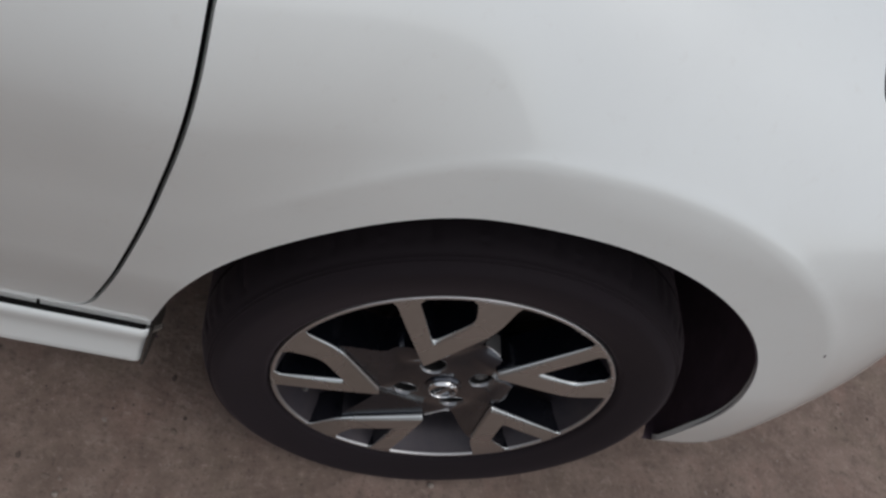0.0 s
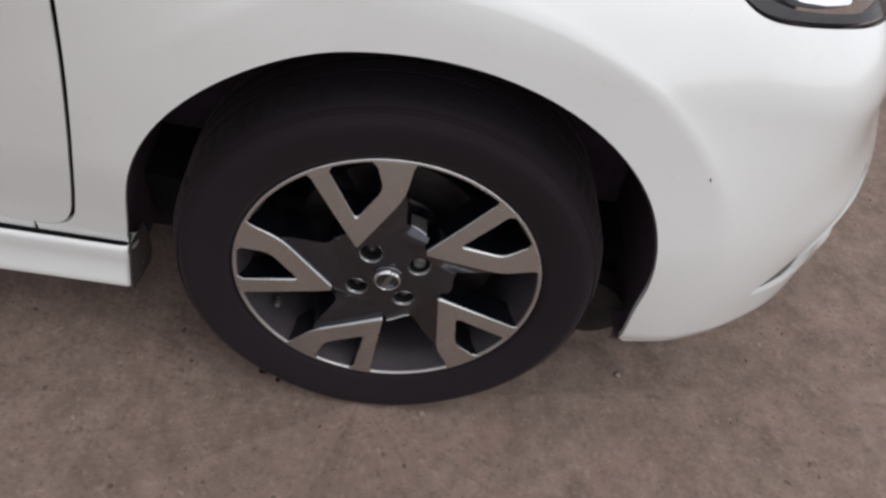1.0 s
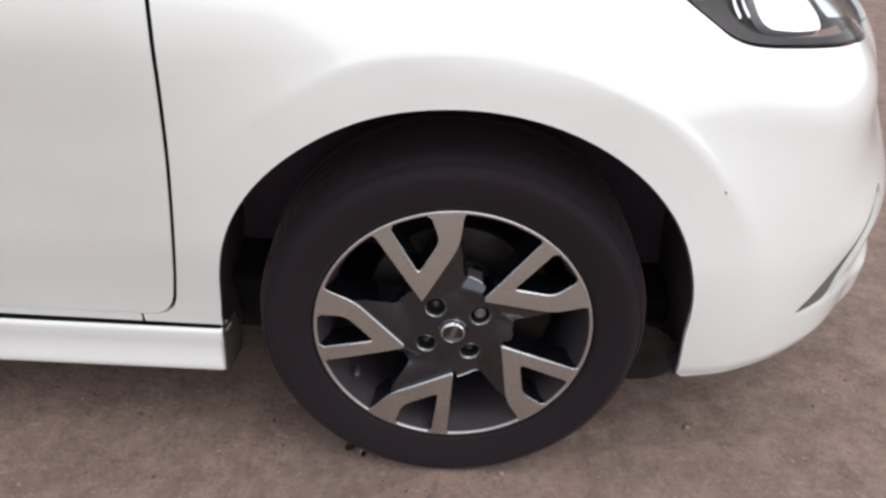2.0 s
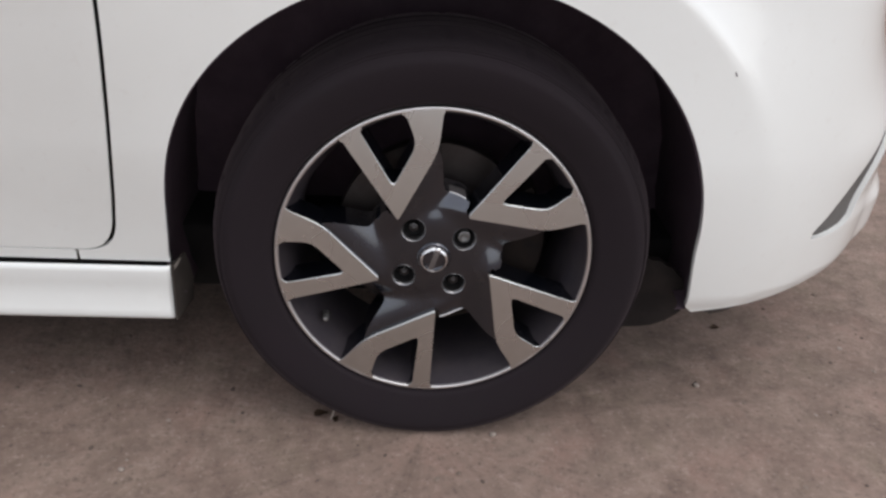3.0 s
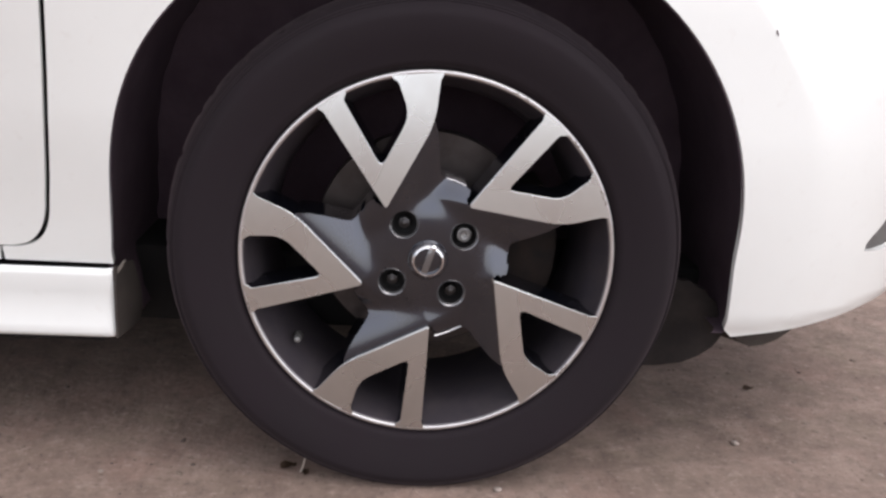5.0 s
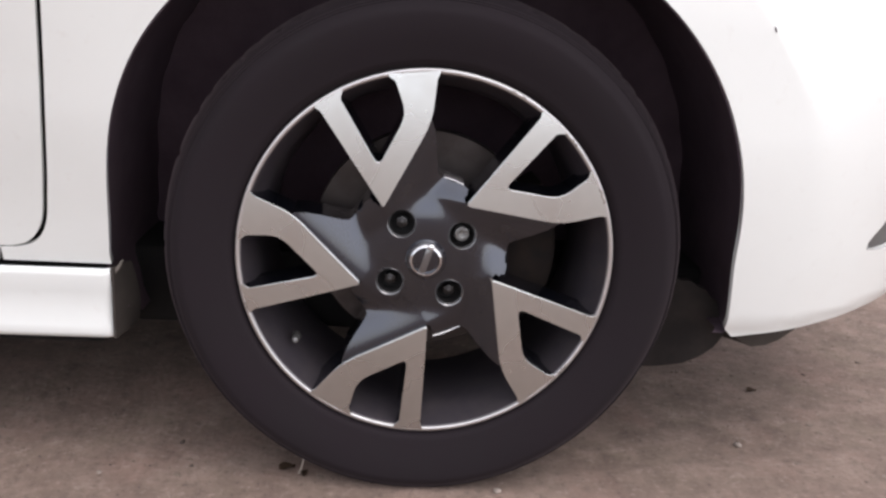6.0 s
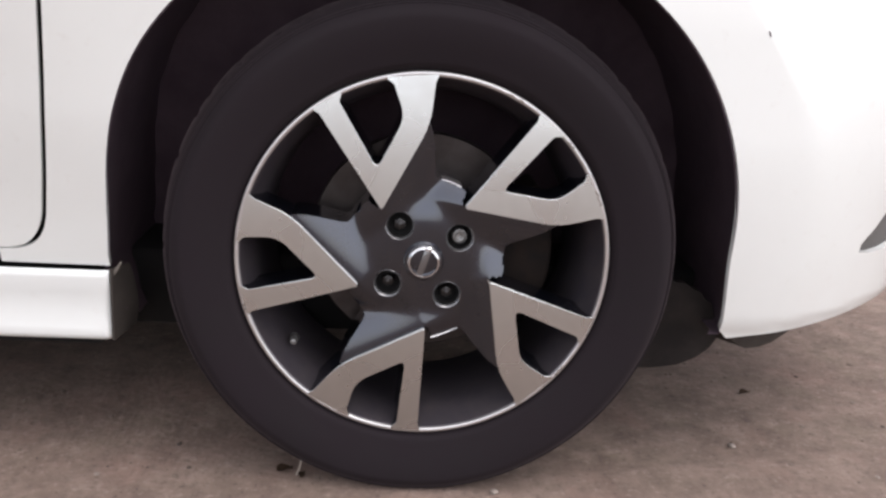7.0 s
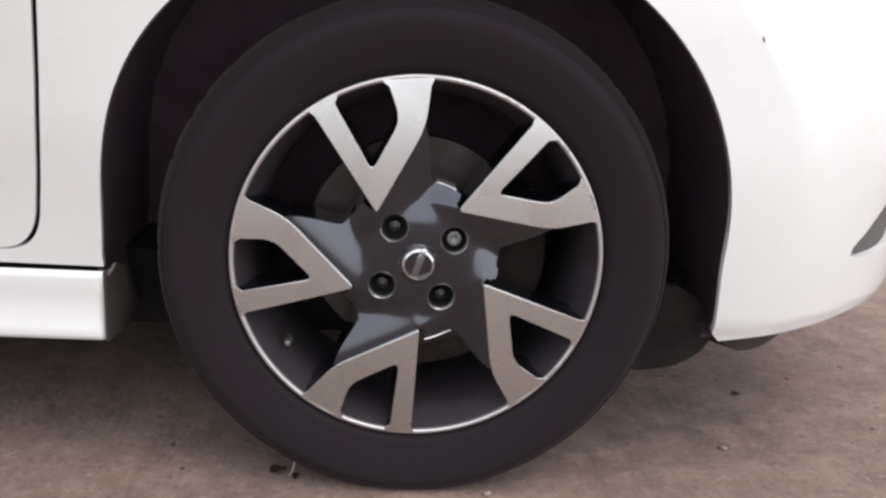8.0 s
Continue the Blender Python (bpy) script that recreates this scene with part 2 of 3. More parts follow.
def plate(outline, front, back, holes=(), step=0.0, taper=0.0):
    """A plate in the wheel's plane: outline in x and z; front and back are depths or functions of x and z. taper widens the back."""
    v, tris, rims = triangulate(outline, holes, step)
    f = front if callable(front) else (lambda x, z: front)
    k = back if callable(back) else (lambda x, z: back)
    bm = bmesh.new()
    top = [bm.verts.new((x, f(x, z), z)) for x, z in v]
    for t in tris:
        a, b, c = (v[i] for i in t)
        t = t if (b[0] - a[0]) * (c[1] - a[1]) - (b[1] - a[1]) * (c[0] - a[0]) > 0 else t[::-1]
        bm.faces.new([top[i] for i in t])
    for loop in rims:
        n = len(loop)
        ring = v[loop]
        area = (ring[:, 0] * np.roll(ring[:, 1], -1) - ring[:, 1] * np.roll(ring[:, 0], -1)).sum()
        side = np.roll(ring, -1, 0) - np.roll(ring, 1, 0)
        out = np.stack([side[:, 1], -side[:, 0]], 1) / (np.linalg.norm(side, axis=1)[:, None] + 1e-9) * (1 if area > 0 else -1)
        if loop is not rims[0]:
            out = -out
        low = [bm.verts.new((x + o[0] * taper, k(x, z), z + o[1] * taper)) for (x, z), o in zip(ring, out)]
        for i in range(n):
            j = (i + 1) % n
            bm.faces.new((top[loop[i]], top[loop[j]], low[j], low[i]))
    bmesh.ops.recalc_face_normals(bm, faces=bm.faces)
    return bm


def bevelled(bm, width, segments=2, angle=30):
    bm.normal_update()
    edges = [e for e in bm.edges if len(e.link_faces) == 2 and e.calc_face_angle(0) > radians(angle)]
    bmesh.ops.bevel(bm, geom=edges, offset=width, segments=segments, affect="EDGES", profile=0.5)
    return bm


def box(x0, x1, y0, y1, z0, z1, round_by=0.0):
    bm = bmesh.new()
    bmesh.ops.create_cube(bm, size=1, matrix=Matrix.Translation(((x0 + x1) / 2, (y0 + y1) / 2, (z0 + z1) / 2)) @ Matrix.Diagonal((x1 - x0, y1 - y0, z1 - z0, 1)))
    if round_by:
        bevelled(bm, round_by)
    return smooth(bm)


def rounded(poly, radius, steps=4):
    """Rounds the corners of a flat outline, by one radius or one for each corner."""
    poly, out = [Vector(q) for q in poly], []
    radii = radius if isinstance(radius, (list, tuple)) else [radius] * len(poly)
    for a, b, c, wide in zip([poly[-1]] + poly[:-1], poly, poly[1:] + poly[:1], radii):
        r = min(wide, (a - b).length * 0.4, (c - b).length * 0.4)
        p, q = b + (a - b).normalized() * r, b + (c - b).normalized() * r
        out += [p.lerp(b, t).lerp(b.lerp(q, t), t) for t in (i / steps for i in range(steps + 1))]
    return [tuple(q) for q in out]


# ---- the body's skin ----
WHEEL_Z = 0.29
MID_Y = 0.852
CORNER_X, CORNER_LONG, CORNER_WIDE, CORNER_POWER, SIDE_Y = 0.15, 0.68, 0.86, 2.8, -0.008


def corner_table():
    x = 1 - (1 - np.linspace(0, 1, 4000)) ** 3
    q = np.stack([CORNER_X + CORNER_LONG * x, SIDE_Y + CORNER_WIDE * (1 - (1 - x ** CORNER_POWER) ** (1 / CORNER_POWER))], 1)
    return CORNER_X + np.concatenate([[0], np.cumsum(np.linalg.norm(np.diff(q, axis=0), axis=1))]), q


ALONG, CORNER = corner_table()
FRONT = float(ALONG[-1])


def on_plan(s):
    return np.array([np.interp(s, ALONG, CORNER[:, 0]), np.interp(s, ALONG, CORNER[:, 1])])


def plan(s):
    """The car's outline from above: a straight flank, then the round front corner."""
    if s <= CORNER_X:
        return np.array([s, SIDE_Y]), np.array([0.0, 1.0])
    a, b = on_plan(max(s - 0.004, CORNER_X)), on_plan(min(s + 0.004, FRONT))
    t = (b - a) / np.linalg.norm(b - a)
    return on_plan(s), np.array([-t[1], t[0]])


def ease(a, b, x):
    k = min(1.0, max(0.0, (x - a) / (b - a)))
    return k * k * (3 - 2 * k)


def shoulder(s):
    k = ease(-0.5, 0.9, s)
    return 0.74 - 0.12 * k, 1.0 - 0.2 * k


def tail(s):
    """How far the rear corners draw in."""
    return 0.26 * min(1.0, max(0.0, (-2.82 - s) / 0.50)) ** 2.4


def inset(s, z):
    """How far the skin lies inside the plan's outline."""
    v = tail(s)
    v += (0.050 - 0.034 * ease(0.24, 0.60, s)) * ((0.45 - z) / 0.25) ** 1.6 if z < 0.45 else 0.0
    start, crest = shoulder(s)
    if z > start:
        q = min(1.0, (z - start) / (crest - start))
        v += 0.30 * (1 - math.sqrt(max(0.0, 1 - q * q)))
    v -= (0.074 * ease(0.3, 0.75, z) + 0.042 * ease(0.6, 0.95, z)) * (1 - ease(-0.44, -0.10, s))
    r, turn = math.hypot(s, z - WHEEL_Z), math.degrees(math.atan2(z - WHEEL_Z, s))
    wide = 0.105 + 0.30 * (1 - ease(0, 48, turn))
    k = min(1.0, max(-0.2, (r - 0.454) / wide))
    flare = (1 - max(0.0, k)) ** 2.2 * ease(-0.10, 0.16, k) + (1 - ease(-0.10, 0.16, k))
    v -= 0.017 * flare * (1 - ease(93, 146, turn if turn > -90 else 180))
    v += 0.070 * ease(0.50, 0.85, s) * ease(0.42, 0.66, z) - 0.007 * ease(0.52, 0.72, s) * math.exp(-((z - 0.42) / 0.06) ** 2)
    v -= (0.006 * ease(0.56, 0.68, s) + 0.012 * ease(0.73, 0.82, s)) * (1 - ease(0.31, 0.345, z))
    v += 0.006 * ease(0.226, 0.200, z - 0.10 * max(0.0, s - 0.42)) * ease(0.30, 0.36, s)
    return v


def skin(s, z, deep=0.0):
    p, n = plan(s)
    p = p + n * (inset(s, z) + deep)
    return Vector((p[0], p[1], z))


def skin_normal(s, z):
    a = skin(s + 0.003, z) - skin(s - 0.003, z)
    b = skin(s, z + 0.003) - skin(s, z - 0.003)
    return a.cross(b).normalized()


def bonnet_line(s):
    start, crest = shoulder(s)
    return start + 0.93 * (crest - start)


def lamp_top(s):
    return bonnet_line(s) - 0.003 - 0.024 * (1 - ease(0.215, 0.27, s))


def panel(name, outline, mat, parent, holes=(), step=0.012, deep=0.0, flange=0.012, label="", left=False, extra=()):
    """A pressed sheet cut from the skin, with its edges turned in."""
    v, tris, rims = triangulate(outline, holes, step, extra)
    verts = [skin(s, z, deep) for s, z in v]
    normals = [skin_normal(s, z) for s, z in v]
    faces = []
    for t in tris:
        a, b, c = (v[i] for i in t)
        faces.append(t if (b[0] - a[0]) * (c[1] - a[1]) - (b[1] - a[1]) * (c[0] - a[0]) > 0 else t[::-1])
    for loop in rims if flange else ():
        base, n = len(verts), len(loop)
        for depth in (0.0, 0.003, flange):
            for i in loop:
                verts.append(verts[i] - normals[i] * depth)
                normals.append(Vector((0, 0, 0)))
        for row in (0, 1):
            for i in range(n):
                j = (i + 1) % n
                a = base + row * n
                faces.append((a + j, a + i, a + n + i, a + n + j))
    if left:
        verts = [Vector((q.x, 2 * MID_Y - q.y, q.z)) for q in verts]
        normals = [Vector((q.x, -q.y, q.z)) for q in normals]
        faces = [f[::-1] for f in faces]
    data = bpy.data.meshes.new(name)
    data.from_pydata(verts, [], faces)
    data.polygons.foreach_set("use_smooth", [True] * len(data.polygons))
    data.normals_split_custom_set_from_vertices(normals)
    return part(name, data, mat, parent, label)


def arch_edge(turn):
    """The wheel opening's edge: radius at an angle in degrees."""
    u = (turn - 90) / 115
    c = np.array([0.3851, 0.0088, 0.0212, 0.0054, 0.0272, 0.0032, 0.0122])
    return float(np.polynomial.chebyshev.chebval(u, c)) + 0.005 * math.exp(-((turn - 143) / 22) ** 2) + 0.009 * ease(5, -11, turn) + 0.004 * ease(28, 6, turn)


def arch_point(turn, grow=0.0):
    r = arch_edge(turn) + grow
    return r * math.cos(radians(turn)), WHEEL_Z + r * math.sin(radians(turn))


# ---- ground ----
def build_ground():
    bm = bmesh.new()
    bmesh.ops.create_grid(bm, x_segments=8, y_segments=8, size=400)
    tagged(part("ground", bm, TARMAC), "brown-grey worn tarmac yard", "ground", kind="structure")
    # aggregate worn proud of the surface, denser where the yard is rougher
    rng = np.random.default_rng(5)
    ball = bmesh.new()
    bmesh.ops.create_icosphere(ball, subdivisions=1, radius=1)
    shape = np.array([v.co[:] for v in ball.verts])
    tris = np.array([[v.index for v in f.verts] for f in ball.faces])
    ball.free()
    count = 3200
    at = np.stack([rng.uniform(-1.5, 1.5, count), rng.uniform(-0.95, 0.9, count), np.zeros(count)], 1)
    keep = np.array([noise.noise(Vector((x * 3.1, y * 3.1, 0.7))) > rng.uniform(-0.75, 0.35) for x, y, _ in at])
    at = at[keep]
    size = 0.0014 + 0.0034 * rng.random(len(at)) ** 3
    turn = rng.random(len(at)) * math.tau
    verts, faces = [], []
    for k, (p, r, a) in enumerate(zip(at, size, turn)):
        q = shape * (1 + 0.35 * (rng.random((len(shape), 1)) - 0.5)) * (r * rng.uniform(0.9, 1.6), r, r * rng.uniform(0.35, 0.6))
        q = np.stack([q[:, 0] * math.cos(a) - q[:, 1] * math.sin(a), q[:, 0] * math.sin(a) + q[:, 1] * math.cos(a), q[:, 2]], 1)
        verts.append(q + p)
        faces.append(tris + k * len(shape))
    data = bpy.data.meshes.new("grit")
    data.from_pydata(np.concatenate(verts).tolist(), [], np.concatenate(faces).tolist())
    tagged(part("grit", data, GRIT), "loose brown and pale grit over the tarmac", "grit", kind="stuff")


# ---- the wheel ----
SPOKE = dict(straight_out=(0.2128, 127.0), straight_in=(0.2128, 119.9), notch=(0.1202, 118.7), bend_in=(0.1672, 100.1), bent_in=(0.2128, 102.2), bent_out=(0.2128, 89.4), bend_out=(0.1584, 90.5), tip=(0.0790, 129.9))


def polar(r, turn):
    return Vector((r * math.cos(radians(turn)), r * math.sin(radians(turn))))


def spoke_outline():
    keys = ("straight_out", "tip", "bend_out", "bent_out", "bent_in", "bend_in", "notch", "straight_in")
    q, radii = [], []
    for k, wide in zip(keys, (0.002, 0.004, 0.024, 0.002, 0.002, 0.016, 0.011, 0.002)):
        r, turn = SPOKE[k]
        flare = {"straight_out": 0.7, "straight_in": -1.6, "bent_in": 1.6, "bent_out": -0.7}.get(k)
        if flare is None:
            q.append(polar(r, turn))
            radii.append(wide)
        else:
            # a small fillet where the leg runs into the lip
            ends = [(polar(r, turn + flare), 0.001), (polar(0.2098, turn + flare), 0.003), (polar(0.2045, turn), 0.006)]
            for p, w in ends if k in ("straight_out", "bent_in") else reversed(ends):
                q.append(p)
                radii.append(w)
    return rounded(q, radii, 5)


def build_wheel(car):
    wheel = new("wheel")
    wheel.parent = car
    wheel.location = (0, 0, WHEEL_Z)
    # tyre with rim protector, shoulder blocks and a flattened foot
    def sidewall(r):
        k = (r - 0.2275) / 0.0716
        return -0.0042 - 0.0088 * math.sin(math.pi * 0.5 * min(1.0, k / 0.62)) + 0.0335 * max(0.0, (k - 0.62) / 0.38) ** 2.0
    side = [(0.2150, 0.012), (0.2165, 0.0065), (0.2180, 0.0050), (0.2194, 0.0018), (0.2208, -0.0008), (0.2230, -0.0030), (0.2262, -0.0044)]
    for k in range(1, 24):
        side.append((0.2300 + 0.0560 * k / 24, sidewall(0.2300 + 0.0560 * k / 24)))
    # two fine mould lines, then the shoulder's raised ring
    for r in (0.2864, 0.2890):
        side += [(r, sidewall(r)), (r + 0.0004, sidewall(r) - 0.0003), (r + 0.0012, sidewall(r) - 0.0003), (r + 0.0016, sidewall(r + 0.0016))]
    side += [(0.2922, sidewall(0.2922)), (0.2930, sidewall(0.2930) - 0.0004), (0.2955, sidewall(0.2955) - 0.0004), (0.2975, 0.0165), (0.2990, 0.0215), (0.3004, 0.0275)]
    tread = []
    for y0, y1 in ((0.0350, 0.0560), (0.0640, 0.0870), (0.0950, 0.1130)):
        tread += [(0.3022, y0), (0.3028, y1), (0.2930, y1 + 0.0012), (0.2930, y1 + 0.0068)]
    tread += [(0.3028, 0.1220), (0.3022, 0.1420)]
    far = [(r, 0.177 - y) for r, y in reversed(side)]
    bm = lathe(side + tread + far, 288)
    for v in bm.verts:
        r = math.hypot(v.co.x, v.co.z)
        turn = math.degrees(math.atan2(v.co.z, v.co.x)) % 5.0
        if r > 0.2960 and turn < 1.2 and (v.co.y < 0.05 or v.co.y > 0.127):
            k = 1 - (0.0030 if r > 0.2960 else 0.0012) / r
            v.co.x, v.co.z = v.co.x * k, v.co.z * k
            if r < 0.2985:
                v.co.y += 0.0012 if v.co.y < 0.0885 else -0.0012
        if v.co.z < -0.24 and r > 0.235:
            v.co.y += (-0.002 if v.co.y < 0.0885 else 0.002) * ease(-0.24, -0.285, v.co.z)
        if v.co.z < -WHEEL_Z + 0.0005:
            v.co.z = -WHEEL_Z + 0.0005
    part("tyre", smooth(bm, 28), RUBBER, wheel, "black rubber tyre, dusty, with shoulder grooves")
    # rim: machined lip and dark barrel
    part("rim_lip", lathe([(0.2096, 0.0040), (0.2098, 0.0012), (0.2104, 0.0003), (0.2112, -0.0001), (0.2122, -0.0003), (0.2134, -0.0003), (0.2146, 0.0001), (0.2152, 0.0008), (0.2156, 0.0025), (0.2157, 0.012), (0.2120, 0.014)], 160), LIP, wheel, "thin machined silver rim lip")
    part("rim_barrel", lathe([(0.2100, 0.0030), (0.2086, 0.0040), (0.2050, 0.0160), (0.1985, 0.0300), (0.1940, 0.0480), (0.1910, 0.0800), (0.1890, 0.1200), (0.1905, 0.1600), (0.2100, 0.1720)], 160), BARREL, wheel, "glossy charcoal inner barrel of the rim")
    # spokes: a dark body and a machined face on each
    outline = spoke_outline()
    def crown(x, z):
        return 0.0085 * (1 - (x * x + z * z) / 0.2105 ** 2)
    body = bevelled(plate(outline, 0.0012, 0.042, taper=0.0035), 0.0006, 1)

    cut = smooth(plate(outline, lambda x, z: -0.0006 - crown(x, z), 0.0016, step=0.006), 20)
    meshes = []
    for name, made, mat in (("spoke", smooth(body), GLOSS), ("spoke_face", smooth(cut, 20), ALLOY)):
        data = bpy.data.meshes.new(name)
        made.normal_update()
        made.to_mesh(data)
        made.free()
        data.materials.append(mat)
        if name == "spoke_face":
            data.normals_split_custom_set_from_vertices([Vector((0.017 * v.co.x / 0.0443, -1, 0.017 * v.co.z / 0.0443)).normalized() if v.co.y < 0.001 else Vector((0, 0, 0)) for v in data.vertices])
        meshes.append((name, data))
    for k in range(5):
        for name, data in meshes:
            ob = new(name, data)
            ob.parent = wheel
            ob.matrix_basis = pose(0, 0, 0, 0, 72 * k, 0)
            tagged(ob, {"spoke": "glossy charcoal spoke sides", "spoke_face": "machined silver V-shaped spoke face"}[name])
    # highlight on one spoke tip's upward ledge, laid on as a bright sliver
    part("tip_glint", smooth(plate([tuple(polar(r, t)) for r, t in ((0.0765, -11.5), (0.0800, -14.5), (0.0850, -16.6), (0.0845, -17.6), (0.0795, -15.6), (0.0762, -12.6))], -0.0062, -0.0045)), ALLOY, wheel, "bright sliver standing in for the highlight at a spoke's tip")
    for r0, t0, turns in ((0.2128, 21.0, 5.0), (0.2130, 41.0, 3.0), (0.2126, -39.0, 4.0), (0.2129, 62.0, 6.0), (0.2131, 196.0, 3.0)):
        mark = [tuple(polar(r0 + 0.0012 * math.sin(k * 1.9), t0 + turns * k / 6)) for k in range(7)] + [tuple(polar(r0 - 0.0018 - 0.0009 * math.cos(k * 2.3), t0 + turns * k / 6)) for k in range(6, -1, -1)]
        part("kerb_scrape", smooth(plate(mark, -0.0012, 0.0010)), SCRAPE, wheel, "grey kerb scrape on the rim lip")
    # hub with four bolt holes and a centre bore
    bolt_turns = [126.0 - 90 * k for k in range(4)]
    centres = [polar(0.050, t) for t in bolt_turns]
    def ring(c, r, n=28):
        return [(c[0] + r * math.cos(math.tau * i / n), c[1] + r * math.sin(math.tau * i / n)) for i in range(n)]
    # one casting: a flat boss that falls away in lobes, and a web that drops from the bent leg of each spoke
    heel, toe = polar(*SPOKE["tip"]), polar(*SPOKE["bend_out"])
    along = (toe - heel).normalized()
    across = Vector((along.y, -along.x))
    def dome(x, z):
        r = math.hypot(x, z)
        heights = [0.0050 + 0.0018 * (r / 0.06) ** 2 + 0.44 * 0.008 * math.log1p(math.exp(min(40.0, (r - 0.060) / 0.008)))]
        for k in range(5):
            a = radians(72 * k)
            p = Vector((x * math.cos(a) - z * math.sin(a), x * math.sin(a) + z * math.cos(a))) - heel
            d, u = p.dot(across), p.dot(along)
            if u < 0:
                heights.append(0.0035 + 0.14 * max(d, 0.0) + 4.5 * max(d, 0.0) ** 2 - 0.16 * u + 3.0 * u * u + 0.16 * max(-d, 0.0) + 12.0 * min(d, 0.0) ** 2)
            elif d > -min(0.008, 0.45 * u):
                heights.append(0.0035 + 0.14 * max(d, 0.0) + 4.5 * max(d, 0.0) ** 2)
        low = min(heights)
        return low - 0.0026 * math.log(sum(math.exp(-(h - low) / 0.0026) for h in heights))
    arm = [(0.0800, 130.8), (0.110, 114.0), (0.140, 101.5), (0.165, 93.5), (0.1580, 90.2), (0.145, 88.6), (0.130, 87.4), (0.115, 86.4), (0.104, 85.4), (0.0975, 84.0), (0.0950, 81.0), (0.0945, 76.0), (0.0945, 71.0), (0.0945, 66.0), (0.0935, 62.0), (0.0890, 59.6), (0.0840, 59.0)]
    rim = [polar(r, t - 72 * k) for k in range(5) for r, t in arm]
    hub = plate([tuple(q) for q in rim], dome, lambda x, z: 0.060, [ring(c, 0.0160) for c in centres], step=0.0027, taper=0.0015)
    part("hub", smooth(hub, 60), GLOSS, wheel, "glossy charcoal hub and webs with four bolt holes")
    for c, t in zip(centres, bolt_turns):
        lean = Vector((0, -1, 0)).rotation_difference(Vector((0.12 * math.cos(radians(t)), -1, 0.12 * math.sin(radians(t))))).to_matrix().to_4x4()
        lip = lathe([(0.0140, 0.0040), (0.0143, 0.0024), (0.0160, 0.0002), (0.0166, -0.0003), (0.0172, 0.0008), (0.0174, 0.0026)], 40)
        o = part("bolt_hole_rim", lip, EDGE, wheel, "glossy chamfer round a bolt hole")
        o.matrix_basis = Matrix.Translation((c[0], dome(c[0], c[1]), c[1])) @ lean
        cup = lathe([(0.0141, 0.0035), (0.0138, 0.018), (0.0080, 0.020), (0.0001, 0.0202)], 28)
        o = part("bolt_seat", cup, SEAL, wheel)
        o.matrix_basis = Matrix.Translation((c[0], dome(c[0], c[1]), c[1])) @ lean
        head = bmesh.new()
        if t == bolt_turns[1]:
            head.free()
            head = lathe([(0.0001, 0.0030), (0.0026, 0.0026), (0.0032, 0.0000), (0.0044, -0.0004), (0.0050, 0.0022), (0.0066, 0.0022), (0.0072, -0.0002), (0.0082, 0.0004), (0.0086, 0.0140)], 28)
        else:
            bmesh.ops.create_cone(head, cap_ends=True, segments=6, radius1=0.0074, radius2=0.0070, depth=0.010, matrix=pose(0, 0.009, 0, 90))
            bevelled(head, 0.0014)
            bmesh.ops.create_uvsphere(head, u_segments=16, v_segments=8, radius=0.0040, matrix=pose(0, 0.0036, 0) @ Matrix.Diagonal((1, 0.6, 1, 1)))
        o = part("wheel_bolt", smooth(head), DULL if t == bolt_turns[1] else BOLT, wheel, "round grey locking bolt" if t == bolt_turns[1] else "dark steel wheel bolt")
        o.matrix_basis = Matrix.Translation((c[0], dome(c[0], c[1]) + 0.005, c[1])) @ lean
    # sky highlights along two lobes' edges, added as strips of pale metal
    for k, t0, t1, r0, rise in ((0, 66, 81, 0.0948, 0.0), (2, 61, 83, 0.0950, 1.1)):
        arc = [tuple(polar(r0, t - 72 * k)) for t in range(t0, t1)] + [tuple(polar(r0 + 0.0010, t - 72 * k)) for t in range(t1 - 1, t0 - 1, -1)]
        part("hub_edge_glint", smooth(plate(arc, lambda x, z: dome(0.985 * x, 0.985 * z) - 0.0004 - rise * (math.hypot(x, z) - r0), 0.040)), LIP, wheel, "thin pale strip standing in for the highlight on the hub's edge")
    # centre cap with a plain ring and bar
    part("centre_cap", lathe([(0.0001, -0.0005), (0.012, 0.0), (0.0215, 0.0015), (0.0232, 0.0035), (0.0236, 0.012)], 48), GLOSS, wheel, "round glossy dark centre cap")
    part("cap_ring", lathe([(0.0152, 0.0012), (0.0153, -0.0026), (0.0160, -0.0040), (0.0172, -0.0036), (0.0186, -0.0020), (0.0194, 0.0004)], 56), CHROME, wheel, "chrome ring on the centre cap")
    bar = box(-0.0040, 0.0040, -0.0030, 0.0012, -0.0165, 0.0165, 0.0009)
    o = part("cap_bar", bar, EDGE, wheel, "dull metal bar across the centre cap")
    o.rotation_euler = (0, radians(17), 0)
    tab = lathe([(0.0001, -0.0058), (0.0022, -0.0054), (0.0036, -0.0040), (0.0040, -0.0005)], 24)
    bmesh.ops.scale(tab, vec=(1.15, 1, 0.8), verts=tab.verts)
    o = part("cap_tab", tab, CHROME, wheel, "bright chrome tab at the head of the bar")
    o.location = (0.0048, 0, 0.0166)
    # valve
    stem = lathe([(0.0001, -0.0060), (0.0034, -0.0055), (0.0038, -0.001), (0.0050, 0.0), (0.0062, 0.006)], 20)
    o = part("valve_stem", stem, PLASTIC, wheel, "short black rubber tyre valve")
    o.location = (-0.1490, 0.031, -0.1120)
    tip = lathe([(0.0001, -0.0050), (0.0034, -0.0040), (0.0046, 0.0), (0.0044, 0.004)], 16)
    o = part("valve_cap", tip, DULL, wheel, "small pale valve cap")
    o.location = (-0.1490, 0.0245, -0.1120)
    return wheel


